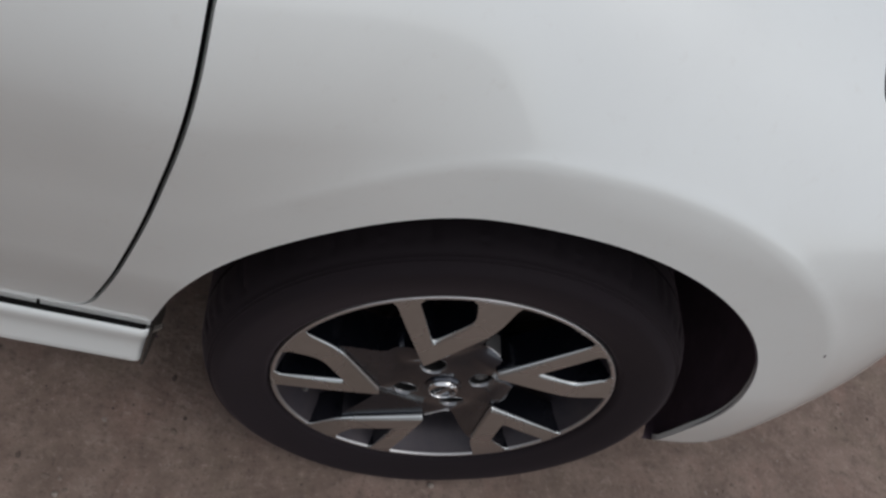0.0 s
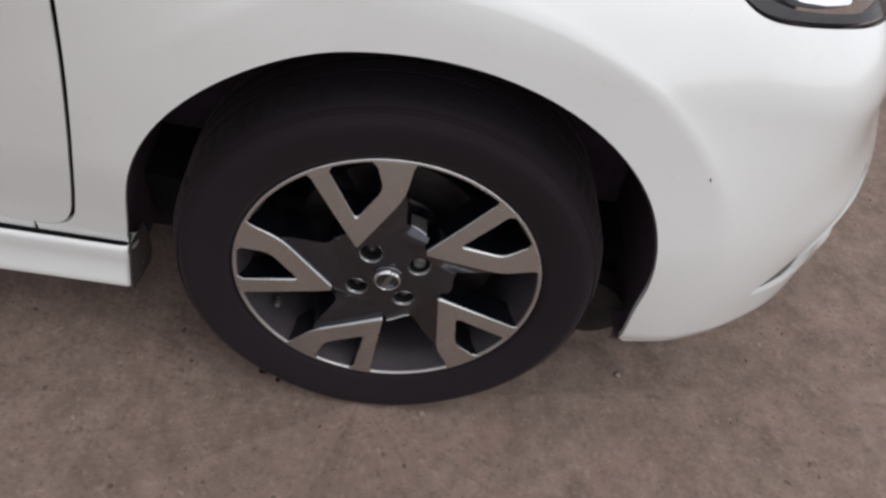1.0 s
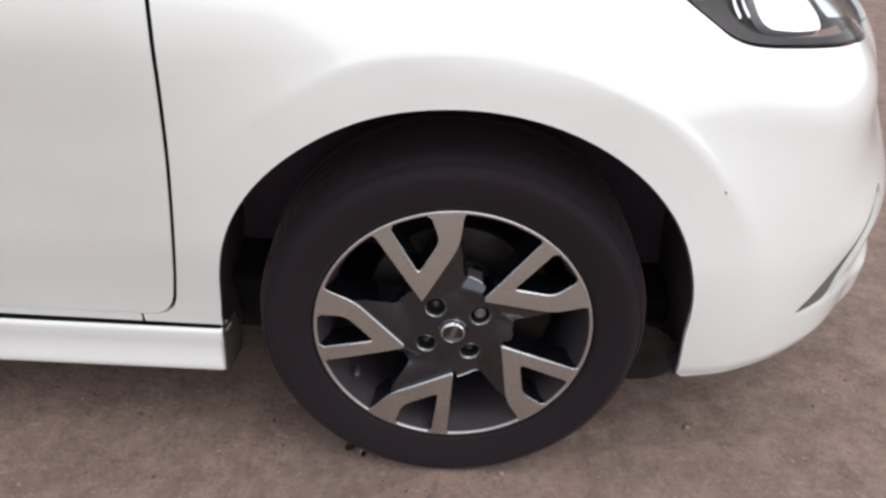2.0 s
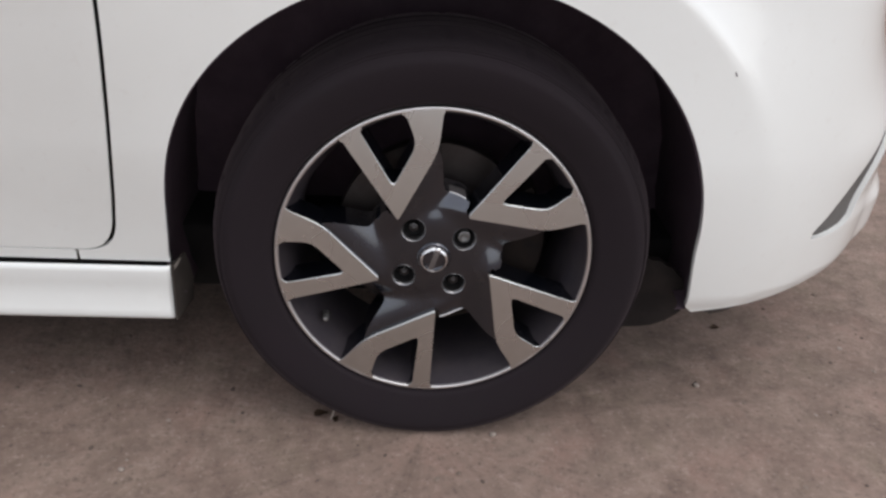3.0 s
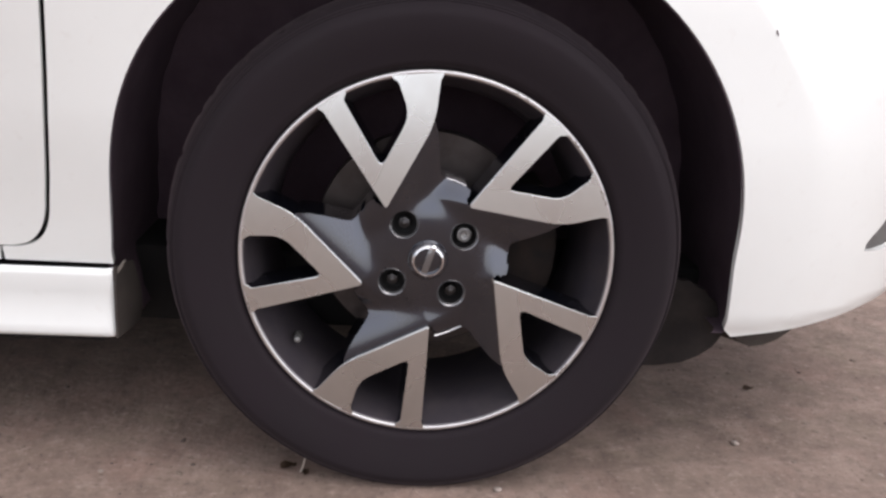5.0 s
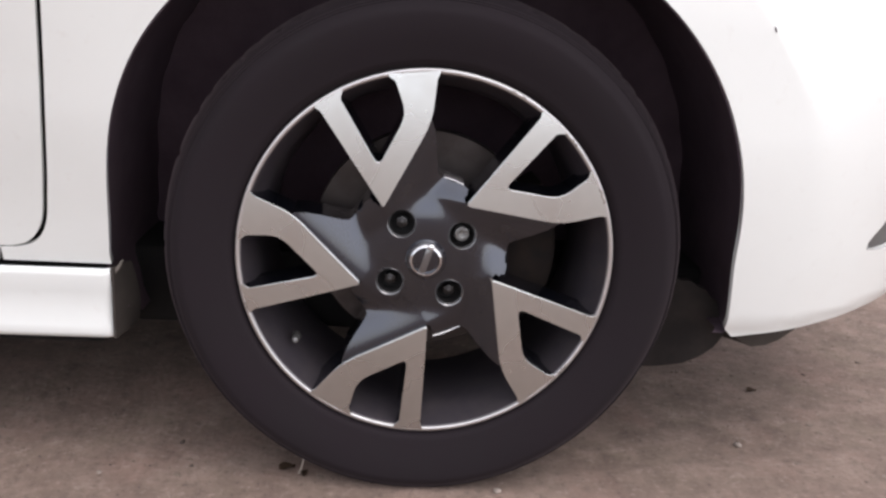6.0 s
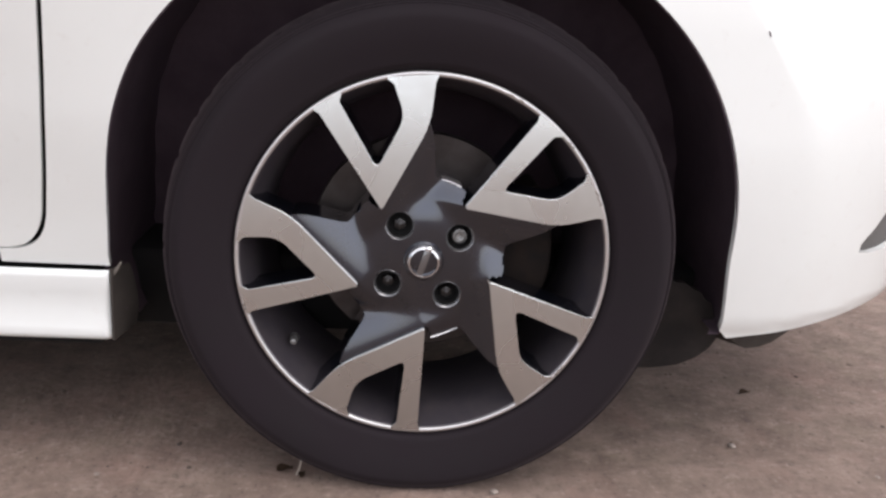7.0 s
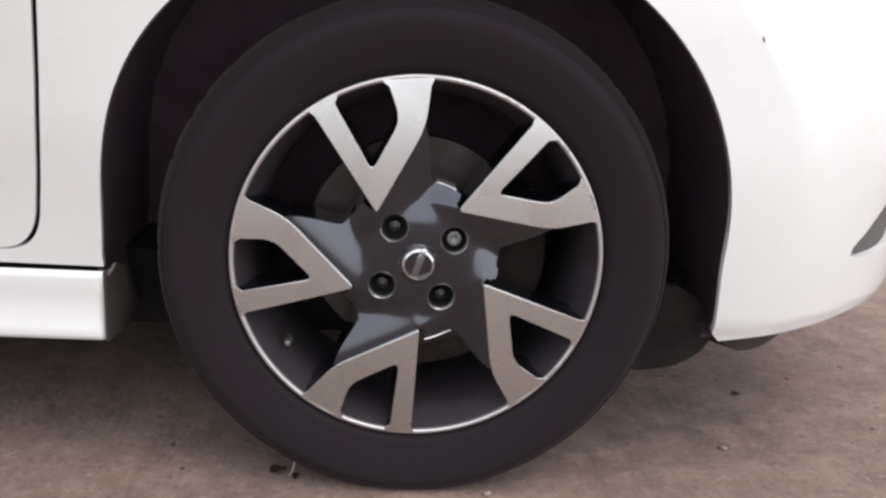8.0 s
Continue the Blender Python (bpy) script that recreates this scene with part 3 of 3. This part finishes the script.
def build_brake(car):
    o = part("brake_disc", lathe([(0.072, 0.052), (0.074, 0.086), (0.078, 0.090), (0.1350, 0.0905), (0.1360, 0.0915), (0.1360, 0.112), (0.078, 0.113)], 96), DISC, car, "brown-grey worn steel brake disc")
    o.location = (0, 0, WHEEL_Z)
    arc = [polar(0.090, t) for t in range(-32, 33, 4)] + [polar(0.160, t) for t in range(32, -33, -4)]
    o = part("brake_caliper", smooth(bevelled(plate([tuple(q) for q in arc], 0.066, 0.14), 0.005)), IRON, car, "dark cast iron brake caliper")
    o.location = (0, 0, WHEEL_Z)


# ---- the car ----
DOOR_LINE = [(-0.3915, 0.9300), (-0.3865, 0.8600), (-0.3825, 0.7900), (-0.3835, 0.7200), (-0.3875, 0.6500), (-0.3925, 0.5800), (-0.3995, 0.5100), (-0.4075, 0.4400), (-0.4165, 0.3750), (-0.4215, 0.3450), (-0.4255, 0.3220), (-0.4315, 0.3050), (-0.4405, 0.2925), (-0.4515, 0.2850), (-0.4655, 0.2815), (-0.4775, 0.2810)]
LAMP_LOW = [(0.2085, 0.8570), (0.2085, 0.8480), (0.2140, 0.8385), (0.23, 0.8285), (0.26, 0.812), (0.29, 0.794), (0.315, 0.779), (0.335, 0.767), (0.360, 0.758), (0.395, 0.753), (0.46, 0.749)]
LAMP_LOW_FRONT = [(0.46, 0.749), (0.51, 0.746), (0.59, 0.740), (0.70, 0.725), (0.80, 0.712), (0.86, 0.715)]
FOG = [(0.5570, 0.3090), (0.585, 0.306), (0.614, 0.308), (0.640, 0.313), (0.660, 0.322), (0.680, 0.340), (0.700, 0.365), (0.730, 0.405), (0.775, 0.470), (0.765, 0.488), (0.745, 0.484), (0.700, 0.448), (0.660, 0.413), (0.636, 0.390), (0.612, 0.366), (0.582, 0.338), (0.568, 0.328), (0.5580, 0.3190)]


def curve(points, steps=4):
    """A smooth line through the points."""
    q = [Vector(p) for p in points]
    q = [2 * q[0] - q[1]] + q + [2 * q[-1] - q[-2]]
    out = []
    for a, b, c, d in zip(q, q[1:], q[2:], q[3:]):
        for i in range(steps):
            t = i / steps
            out.append(tuple(0.5 * (2 * b + (c - a) * t + (2 * a - 5 * b + 4 * c - d) * t * t + (3 * b - a - 3 * c + d) * t ** 3)))
    return out + [tuple(q[-2])]


def shift(points, ds, dz=0.0):
    return [(s + ds, z + dz) for s, z in points]


def build_car():
    car = tagged(new("car"), "white hatchback car parked on tarmac, clean paint", "car")
    # wing: from the wheel opening to the door, the bonnet and the lamp
    arch = [arch_point(t) for t in np.linspace(184.2, -12.0, 90)]
    arch[0] = (-0.3600, 0.2625)
    top = [(s, bonnet_line(s)) for s in np.linspace(0.175, -0.378, 24)]
    lamp = list(reversed(curve(LAMP_LOW)))
    edge = shift(curve(DOOR_LINE[1:]), 0.0022, -0.0018)
    foot = [(-0.481, 0.2792), (-0.481, 0.2625)]
    tongue = [(s, lamp_top(s) + 0.003) for s in np.linspace(0.215, 0.262, 5)] + [(s, bonnet_line(s)) for s in np.linspace(0.266, 0.190, 6)]
    wing = arch + [(0.388, 0.1985), (0.42, 0.2030), (0.4600, 0.2080)] + lamp + tongue + top + edge + foot
    crease = [(r * math.cos(t), WHEEL_Z + r * math.sin(t)) for r in (0.440, 0.448, 0.456, 0.464, 0.474, 0.486) for t in np.linspace(-0.1, 2.9, 260)]
    for left in (False, True):
        panel("front_wing", wing, PAINT, car, extra=crease, flange=0.008, label="white front wing with a flared wheel arch", left=left)
    chip = [(0.3535, 0.5695), (0.3550, 0.5685), (0.3572, 0.5635), (0.3562, 0.5632), (0.3542, 0.5660)]
    panel("paint_chip", chip, LINER, car, step=0.0, flange=0.0008, deep=-0.0006, label="small dark chip in the paint")
    # bumper corner
    low = [(s, float(np.interp(s, (0.46, 0.52, 0.58, 0.65, 0.75, 1.1), (0.2080, 0.2155, 0.2230, 0.232, 0.242, 0.25)))) for s in np.linspace(0.4600, FRONT - 0.006, 28)]
    front_top = [(FRONT - 0.006, 0.700), (0.95, 0.705)]
    bumper = low + front_top + list(reversed(LAMP_LOW_FRONT[1:])) + [(0.4600, 0.749)]
    for left in (False, True):
        panel("front_bumper", bumper, PAINT, car, [FOG], step=0.010, flange=0.010, label="white front bumper with a slim recess", left=left)
        panel("bumper_recess", FOG, INSERT, car, deep=0.008, flange=0, step=0.015, label="grey satin insert in the bumper's slot", left=left)
        panel("grille", [(0.87, 0.705), (FRONT - 0.006, 0.701), (FRONT - 0.006, 0.765), (0.87, 0.765)], PLASTIC, car, deep=0.012, step=0.03, left=left)
    # head lamp
    up = [(s, lamp_top(s)) for s in np.linspace(0.86, 0.216, 24)]
    lens = shift(curve(LAMP_LOW)[:-1] + LAMP_LOW_FRONT, 0, 0.0025) + up
    for left in (False, True):
        lamp_thing = new("headlamp")
        lamp_thing.parent = car
        tagged(lamp_thing, "clear headlamp with a dark surround and chrome reflector")
        cover = panel("lamp_cover", lens, GLASS, lamp_thing, flange=0.0, step=0.016, deep=0.002, left=left)
        cover.visible_shadow = False
        panel("lamp_housing", lens, PLASTIC, lamp_thing, flange=0.0, step=0.016, deep=0.045, label="black lamp housing", left=left)
        opening = [(0.335, 0.838), (0.338, 0.792), (0.365, 0.772), (0.40, 0.764), (0.46, 0.759), (0.62, 0.750), (0.70, 0.742), (0.72, 0.77), (0.62, 0.795), (0.42, 0.832)]
        panel("lamp_surround", lens, BLACK, lamp_thing, [rounded(opening, 0.010)], step=0.012, flange=0.03, deep=0.006, label="glossy black lamp surround", left=left)
        bowl = [(0.388, 0.826), (0.392, 0.785), (0.398, 0.774), (0.412, 0.767), (0.46, 0.762), (0.515, 0.760), (0.525, 0.775), (0.515, 0.808)]
        panel("lamp_reflector", rounded(bowl, 0.008), PEARL, lamp_thing, step=0.010, flange=0.02, deep=0.014, label="silvery reflector bowl", left=left)
        for s0 in (0.350, 0.366):
            panel("reflector_blade", rounded([(s0, 0.828), (s0 + 0.004, 0.788), (s0 + 0.010, 0.778), (s0 + 0.014, 0.780), (s0 + 0.009, 0.792), (s0 + 0.007, 0.828)], 0.002), CHROME, lamp_thing, step=0.012, flange=0.012, deep=0.020, label="narrow chrome blade in the lamp", left=left)
        panel("indicator_bowl", rounded([(0.545, 0.800), (0.548, 0.768), (0.60, 0.760), (0.66, 0.752), (0.69, 0.765), (0.62, 0.785)], 0.008), CHROME, lamp_thing, step=0.012, flange=0.02, deep=0.016, label="chrome indicator bowl", left=left)
    # bonnet
    bm = bmesh.new()
    rows = []
    for s in np.linspace(-0.375, FRONT - 0.02, 48):
        edge_point = skin(s, bonnet_line(s) + 0.004 * 1.0)
        edge_point.y += 0.004 if s < CORNER_X else 0.0
        row = []
        for w in np.linspace(0, 1, 14):
            q = edge_point.lerp(Vector((edge_point.x - 0.02 * w, MID_Y, edge_point.z)), w)
            q.z += 0.055 * (1 - (1 - w) ** 2) * (1 - 0.6 * ease(0.4, 1.0, s))
            row.append(q)
        rows.append(row + [Vector((q.x, 2 * MID_Y - q.y, q.z)) for q in reversed(row[:-1])])
    grid = [[bm.verts.new(q) for q in row] for row in rows]
    for a, b in zip(grid, grid[1:]):
        for i in range(len(a) - 1):
            bm.faces.new((a[i], b[i], b[i + 1], a[i + 1]))
    bmesh.ops.recalc_face_normals(bm, faces=bm.faces)
    bmesh.ops.solidify(bm, geom=bm.faces[:], thickness=0.012)
    part("bonnet", smooth(bm), PAINT, car, "white bonnet")
    # door, and the strip under it
    door = curve(DOOR_LINE[1:]) + [(-1.30, 0.2800), (-1.36, 0.34), (-1.36, 0.90), (-0.42, 0.90)]
    door = [(s - 0.0028, z) for s, z in door]
    strip = [(-0.4850, 0.2790), (-2.26, 0.2770), (-2.26, 0.2615), (-0.4850, 0.2625)]
    for left in (False, True):
        panel("front_door", door, PAINT, car, step=0.02, flange=0.006, label="white front door", left=left)
        panel("sill_strip", strip, PAINT, car, step=0.02, label="narrow white strip under the door", left=left)
        panel("gap_backing", [(-0.372, 0.88), (-0.36, 0.60), (-0.385, 0.40), (-0.40, 0.256), (-1.40, 0.256), (-1.40, 0.310), (-0.50, 0.310), (-0.46, 0.40), (-0.43, 0.88)], SEAL, car, step=0.03, flange=0, deep=0.020, label="black seal behind the door gap", left=left)
    # side skirt
    for left in (False, True):
        bm = bmesh.new()
        section = [(0.060, 0.2440), (0.0225, 0.2440), (0.0205, 0.2470), (0.0198, 0.2560), (0.0186, 0.2582), (0.0165, 0.2578), (0.0142, 0.2550), (0.0135, 0.2490), (0.0190, 0.2300), (0.0210, 0.2080), (0.0180, 0.1880), (0.0165, 0.1790), (0.0190, 0.1735), (0.0250, 0.1715), (0.070, 0.1715)]
        xs = [-0.3600, -0.3630, -0.3680] + list(np.linspace(-0.40, -2.24, 12))
        rings = []
        for i, x in enumerate(xs):
            pull = (0.004, 0.0012, 0.0)[i] if i < 3 else 0.0
            rings.append([bm.verts.new((x, (2 * MID_Y - y - pull) if left else y + pull, z + (x + 0.36) * 0.006)) for y, z in section])
        for a, b in zip(rings, rings[1:]):
            for i in range(len(a) - 1):
                bm.faces.new((a[i], a[i + 1], b[i + 1], b[i]))
        bmesh.ops.recalc_face_normals(bm, faces=bm.faces)
        part("side_skirt", smooth(bm, 50), PAINT, car, "white moulded side skirt")
        # the groove's shade, put in as a black strip along its floor
        lip = [2 * MID_Y - 0.050, 2 * MID_Y - 0.0199] if left else [0.0199, 0.050]
        filler = box(-2.23, -0.3640, *lip, 0.2432, 0.2530)
        for v in filler.verts:
            v.co.z += (v.co.x + 0.36) * 0.006
        part("skirt_groove_dark", filler, SEAL, car, "black strip standing in for the shade in the groove above the skirt")
    # wheel housing
    def housing(left):
        bm = bmesh.new()
        turns = np.linspace(200, -22, 66)
        rings = []
        for depth, grow in ((0.000, -0.0015), (0.006, 0.004), (0.020, 0.010), (0.120, 0.022), (0.300, 0.024)):
            row = []
            for k, t in enumerate(turns):
                tt = min(187.0, max(-12.5, t))
                r = arch_edge(tt) + grow + 0.0015 * math.sin(k * 2.1) * (depth > 0.1)
                x, z = r * math.cos(radians(t)), WHEEL_Z + r * math.sin(radians(t))
                z = max(z, 0.205 if depth < 0.05 else 0.196 if depth < 0.2 and x > 0 else 0.150)
                y0 = skin(x, max(z, 0.21)).y + 0.0015
                row.append(bm.verts.new((x, (2 * MID_Y - y0 - depth) if left else y0 + depth, z)))
            rings.append(row)
        for a, b in zip(rings, rings[1:]):
            for i in range(len(a) - 1):
                bm.faces.new((a[i], a[i + 1], b[i + 1], b[i]))
        bm.faces.new(rings[-1])
        bmesh.ops.recalc_face_normals(bm, faces=bm.faces)
        part("wheel_arch_liner", smooth(bm), LINER, car, "black felt wheel arch liner")
    housing(False)
    housing(True)
    # deflector behind the bumper, skirt's inner end, tray under the bumper
    # the flap's lower part is added length, standing in for shaded ground behind
    flap_edge = [(0.270, 0.252), (0.300, 0.2505), (0.322, 0.2525), (0.333, 0.2475), (0.345, 0.2485), (0.356, 0.2405), (0.366, 0.2380), (0.372, 0.2290), (0.382, 0.2230), (0.387, 0.2080), (0.395, 0.1960), (0.398, 0.1780), (0.388, 0.1600), (0.372, 0.1460), (0.350, 0.1330), (0.318, 0.1240), (0.27, 0.1200)]
    flap = plate(rounded(flap_edge, 0.003, 3), lambda x, z: 0.100 + 0.006 * math.sin(38 * x + 3.0) + 0.10 * max(0.0, 0.19 - z), lambda x, z: 0.112 + 0.10 * max(0.0, 0.19 - z), step=0.012)
    part("air_deflector", smooth(flap), DUSTY, car, "dark grey rubber air deflector before the tyre, lengthened downwards for the ground's shade")
    inner = bmesh.new()
    rows = []
    for z in np.linspace(0.261, 0.174, 9):
        bulge = 0.15 + 0.60 * math.sin((0.261 - z) / 0.087 * 2.4)
        rows.append([inner.verts.new((-0.3588 + 0.016 * bulge * k ** 0.8, 0.016 + 0.060 * k, 0.174 + (z - 0.174) * (1 - 0.12 * k))) for k in np.linspace(0, 1, 7)])
    for a, b in zip(rows, rows[1:]):
        for i in range(6):
            inner.faces.new((a[i], a[i + 1], b[i + 1], b[i]))
    bmesh.ops.recalc_face_normals(inner, faces=inner.faces)
    bmesh.ops.solidify(inner, geom=inner.faces[:], thickness=0.003)
    part("mud_guard", smooth(inner), MUD, car, "dusty grey plastic guard at the end of the skirt")
    lug = plate(rounded([(-0.3600, 0.2530), (-0.3530, 0.2610), (-0.3480, 0.2680), (-0.3462, 0.2672), (-0.3500, 0.2585), (-0.3560, 0.2500)], 0.0010), 0.0200, 0.0260)
    part("skirt_lug", smooth(bevelled(lug, 0.0006, 1)), LUG, car, "small dusty lug at the skirt's end")
    tray = [tuple(plan(s)[0] + plan(s)[1] * 0.048) for s in np.linspace(0.405, FRONT - 0.02, 44)]
    bm = bmesh.new()
    for z0, z1, grow in ((0.240, 0.168, 0.0),):
        up = [bm.verts.new((x, y, z0)) for x, y in tray]
        dn = [bm.verts.new((x - 0.004, y + 0.012, z1 + 0.066 * ease(0.45, 0.60, x) + 0.030 * (1 - ease(0.390, 0.430, x)))) for x, y in tray]
        back_up = [bm.verts.new((0.40, max(y, 0.12), z0)) for x, y in tray]
        back = [bm.verts.new((0.40, max(y + 0.035, 0.12), z1 + 0.066 * ease(0.45, 0.60, x) + 0.030 * (1 - ease(0.390, 0.430, x)))) for x, y in tray]
        for a, b in ((up, dn), (dn, back), (back, back_up), (back_up, up)):
            for i in range(len(tray) - 1):
                bm.faces.new((a[i], a[i + 1], b[i + 1], b[i]))
    bmesh.ops.recalc_face_normals(bm, faces=bm.faces)
    part("under_tray", smooth(bm), MUD, car, "black plastic tray under the bumper")
    # the rest of the car, closed plainly
    rear_arch = [(-2.60 + 0.345 * math.cos(radians(t)), WHEEL_Z + 0.345 * math.sin(radians(t))) for t in range(2, 179, 6)]
    seam = [(-2.150, 0.90), (-2.165, 0.66), (-2.225, 0.52), (-2.262, 0.40), (-2.275, 0.282)]
    rear_door = [(-1.366, 0.90)] + seam + [(-1.306, 0.282), (-1.366, 0.34)]
    rear_wing = [(s0 - 0.005, z0) for s0, z0 in seam[:4]] + [(-2.2750, 0.33)] + rear_arch[1:-1] + [(-2.955, 0.24), (-3.10, 0.235), (-3.25, 0.26), (-3.28, 0.45), (-3.26, 0.90)]
    for left in (False, True):
        panel("rear_door", rear_door, PAINT, car, step=0.05, label="white rear door", left=left)
        panel("rear_wing", rear_wing, PAINT, car, step=0.05, label="white rear wing", left=left)
    bm = bmesh.new()
    rows = []
    for z in np.linspace(0.235, 0.905, 16):
        side = skin(-3.262, z).y
        half = MID_Y - side
        rows.append([bm.verts.new((-3.262 - 0.10 * (1 - abs(w) ** 2.5) + 0.10 * ease(0.62, 0.92, z) * (1 - abs(w) ** 2.5), MID_Y + half * w, z)) for w in np.linspace(-1, 1, 25)])
    for p, q in zip(rows, rows[1:]):
        for i in range(24):
            bm.faces.new((p[i], p[i + 1], q[i + 1], q[i]))
    bmesh.ops.recalc_face_normals(bm, faces=bm.faces)
    bmesh.ops.solidify(bm, geom=bm.faces[:], thickness=0.02)
    part("tailgate", smooth(bm), PAINT, car, "white tailgate")
    part("luggage_floor", box(-3.16, -2.10, 0.26, 2 * MID_Y - 0.26, 0.22, 0.86, 0.03), LINER, car, "dark boot floor")
    part("engine_bay", box(-0.52, 0.52, 0.40, 2 * MID_Y - 0.40, 0.22, 0.74, 0.03), LINER, car, "dark engine bay")
    # both floors are hung low to keep light off the ground beneath
    part("floor_pan", box(-2.18, -0.385, 0.072, 2 * MID_Y - 0.072, 0.142, 0.205, 0.01), SEAL, car, "dark floor under the cabin")
    part("front_floor", box(-0.42, 0.42, 0.20, 2 * MID_Y - 0.20, 0.124, 0.235, 0.01), SEAL, car, "dark floor under the engine")
    belly = [tuple(plan(s)[0] + plan(s)[1] * 0.10) for s in np.linspace(0.43, FRONT - 0.02, 24)]
    belly = belly + [(x, 2 * MID_Y - y) for x, y in reversed(belly)]
    bm = bmesh.new()
    low, high = ([bm.verts.new((x, y, z)) for x, y in belly] for z in (0.172, 0.186))
    bm.faces.new(low)
    bm.faces.new(high[::-1])
    for k in range(len(low)):
        n = (k + 1) % len(low)
        bm.faces.new((low[n], low[k], high[k], high[n]))
    bmesh.ops.recalc_face_normals(bm, faces=bm.faces)
    part("belly_panel", bm, LINER, car, "dark panel under the nose")
    part("cowl", box(-0.55, -0.36, 0.12, 2 * MID_Y - 0.12, 0.60, 0.93, 0.03), LINER, car)
    # glasshouse and roof share one rounded section
    line = np.array(curve([(-0.45, 0.925), (-0.80, 1.17), (-1.15, 1.40), (-1.45, 1.495), (-1.85, 1.53), (-2.40, 1.510), (-2.85, 1.435), (-3.05, 1.22), (-3.215, 0.93)], 4))
    def hood(name, x0, x1, low, grow, mat, label):
        bm = bmesh.new()
        rows = []
        for x in np.linspace(x0, x1, 40):
            tall = float(np.interp(-x, -line[:, 0], line[:, 1])) - 0.885 + grow
            half = MID_Y + 0.050 - tail(x) - 0.10 * ease(-0.95, -0.45, x) + grow
            row = []
            for t in np.linspace(low, 180 - low, 33):
                c, d = math.cos(radians(t)), math.sin(radians(t))
                k = (abs(c) ** 2.7 + d ** 2.7) ** (-1 / 2.7)
                row.append(bm.verts.new((x, MID_Y - half * c * k, 0.885 + tall * d * k)))
            rows.append(row)
        for p, q in zip(rows, rows[1:]):
            for i in range(len(p) - 1):
                bm.faces.new((p[i], q[i], q[i + 1], p[i + 1]))
        bmesh.ops.recalc_face_normals(bm, faces=bm.faces)
        bmesh.ops.solidify(bm, geom=bm.faces[:], thickness=0.004)
        part(name, smooth(bm), mat, car, label)
    hood("cabin", -0.45, -3.215, 0, 0.0, TINT, "dark glazed cabin")
    hood("roof", -1.12, -2.92, 47, 0.008, PAINT, "white roof")
    build_brake(car)
    wheel = build_wheel(car)
    for m in (pose(0, 2 * MID_Y, WHEEL_Z, 0, 0, 180), pose(-2.60, 0, WHEEL_Z), pose(-2.60, 2 * MID_Y, WHEEL_Z, 0, 0, 180)):
        copy_thing(wheel, m)
    tagged(wheel, "five-spoke two-tone alloy wheel with black tyre")
    return car


def build_litter():
    rng = random.Random(11)
    for x, y, size, turn in ((-0.158, 0.030, 0.020, 20), (-0.135, 0.018, 0.014, 80), (0.545, 0.310, 0.017, 10), (0.455, 0.130, 0.010, 100)):
        bm = bmesh.new()
        rows = []
        for i in range(7):
            u = i / 6
            w = size * 0.34 * math.sin(math.pi * (0.06 + 0.9 * u)) ** 0.8 * rng.uniform(0.75, 1.1)
            rows.append([bm.verts.new((size * (u - 0.5), w * k, 0.0015 + 0.22 * size * (abs(k) * 0.8 + 0.4 * math.sin(2.6 * u + k)) ** 2)) for k in (-1, 0, 1)])
        for a, b in zip(rows, rows[1:]):
            for k in (0, 1):
                bm.faces.new((a[k], b[k], b[k + 1], a[k + 1]))
        bmesh.ops.solidify(bm, geom=bm.faces[:], thickness=0.0008)
        leaf = part("dead_leaf", smooth(bm), LEAF)
        leaf.matrix_world = pose(x, y, 0.0006, 0, 0, turn)
        tagged(leaf, "curled dark brown dead leaf on the tarmac", "leaf", "leaves on the ground")
    bm = bmesh.new()
    line = [Vector((-0.142, 0.020, 0.0012)), Vector((-0.139, 0.019, 0.010)), Vector((-0.137, 0.021, 0.019)), Vector((-0.138, 0.023, 0.026))]
    rings = []
    for p, r in zip(line, (0.0016, 0.0014, 0.0012, 0.0007)):
        rings.append([bm.verts.new(p + Vector((r * math.cos(a), r * math.sin(a), 0))) for a in (math.tau * i / 6 for i in range(6))])
    for p, q in zip(rings, rings[1:]):
        for i in range(6):
            bm.faces.new((p[i], p[(i + 1) % 6], q[(i + 1) % 6], q[i]))
    bm.faces.new(rings[0][::-1])
    bm.faces.new(rings[-1])
    tagged(part("twig", smooth(bm), PALE), "short pale twig standing against the tyre's foot", "twig")
    for x, y, r in ((0.454, 0.127, 0.0055), (0.103, -0.010, 0.005), (-0.681, -0.086, 0.004), (0.30, -0.16, 0.004), (-0.42, -0.10, 0.0045)):
        bm = bmesh.new()
        bmesh.ops.create_icosphere(bm, subdivisions=2, radius=r)
        for v in bm.verts:
            v.co *= 1 + 0.35 * noise.noise(v.co * 160 + Vector((x * 40, y * 40, 0)))
            v.co.z = v.co.z * 0.6
        low = min(v.co.z for v in bm.verts)
        stone = part("pebble", smooth(bm, 60), PALE)
        stone.location = (x, y, -low - 0.0004)
        tagged(stone, "small pale pebble lying on the tarmac", "pebble", "pebbles on the ground")


build_ground()
build_litter()
build_car()
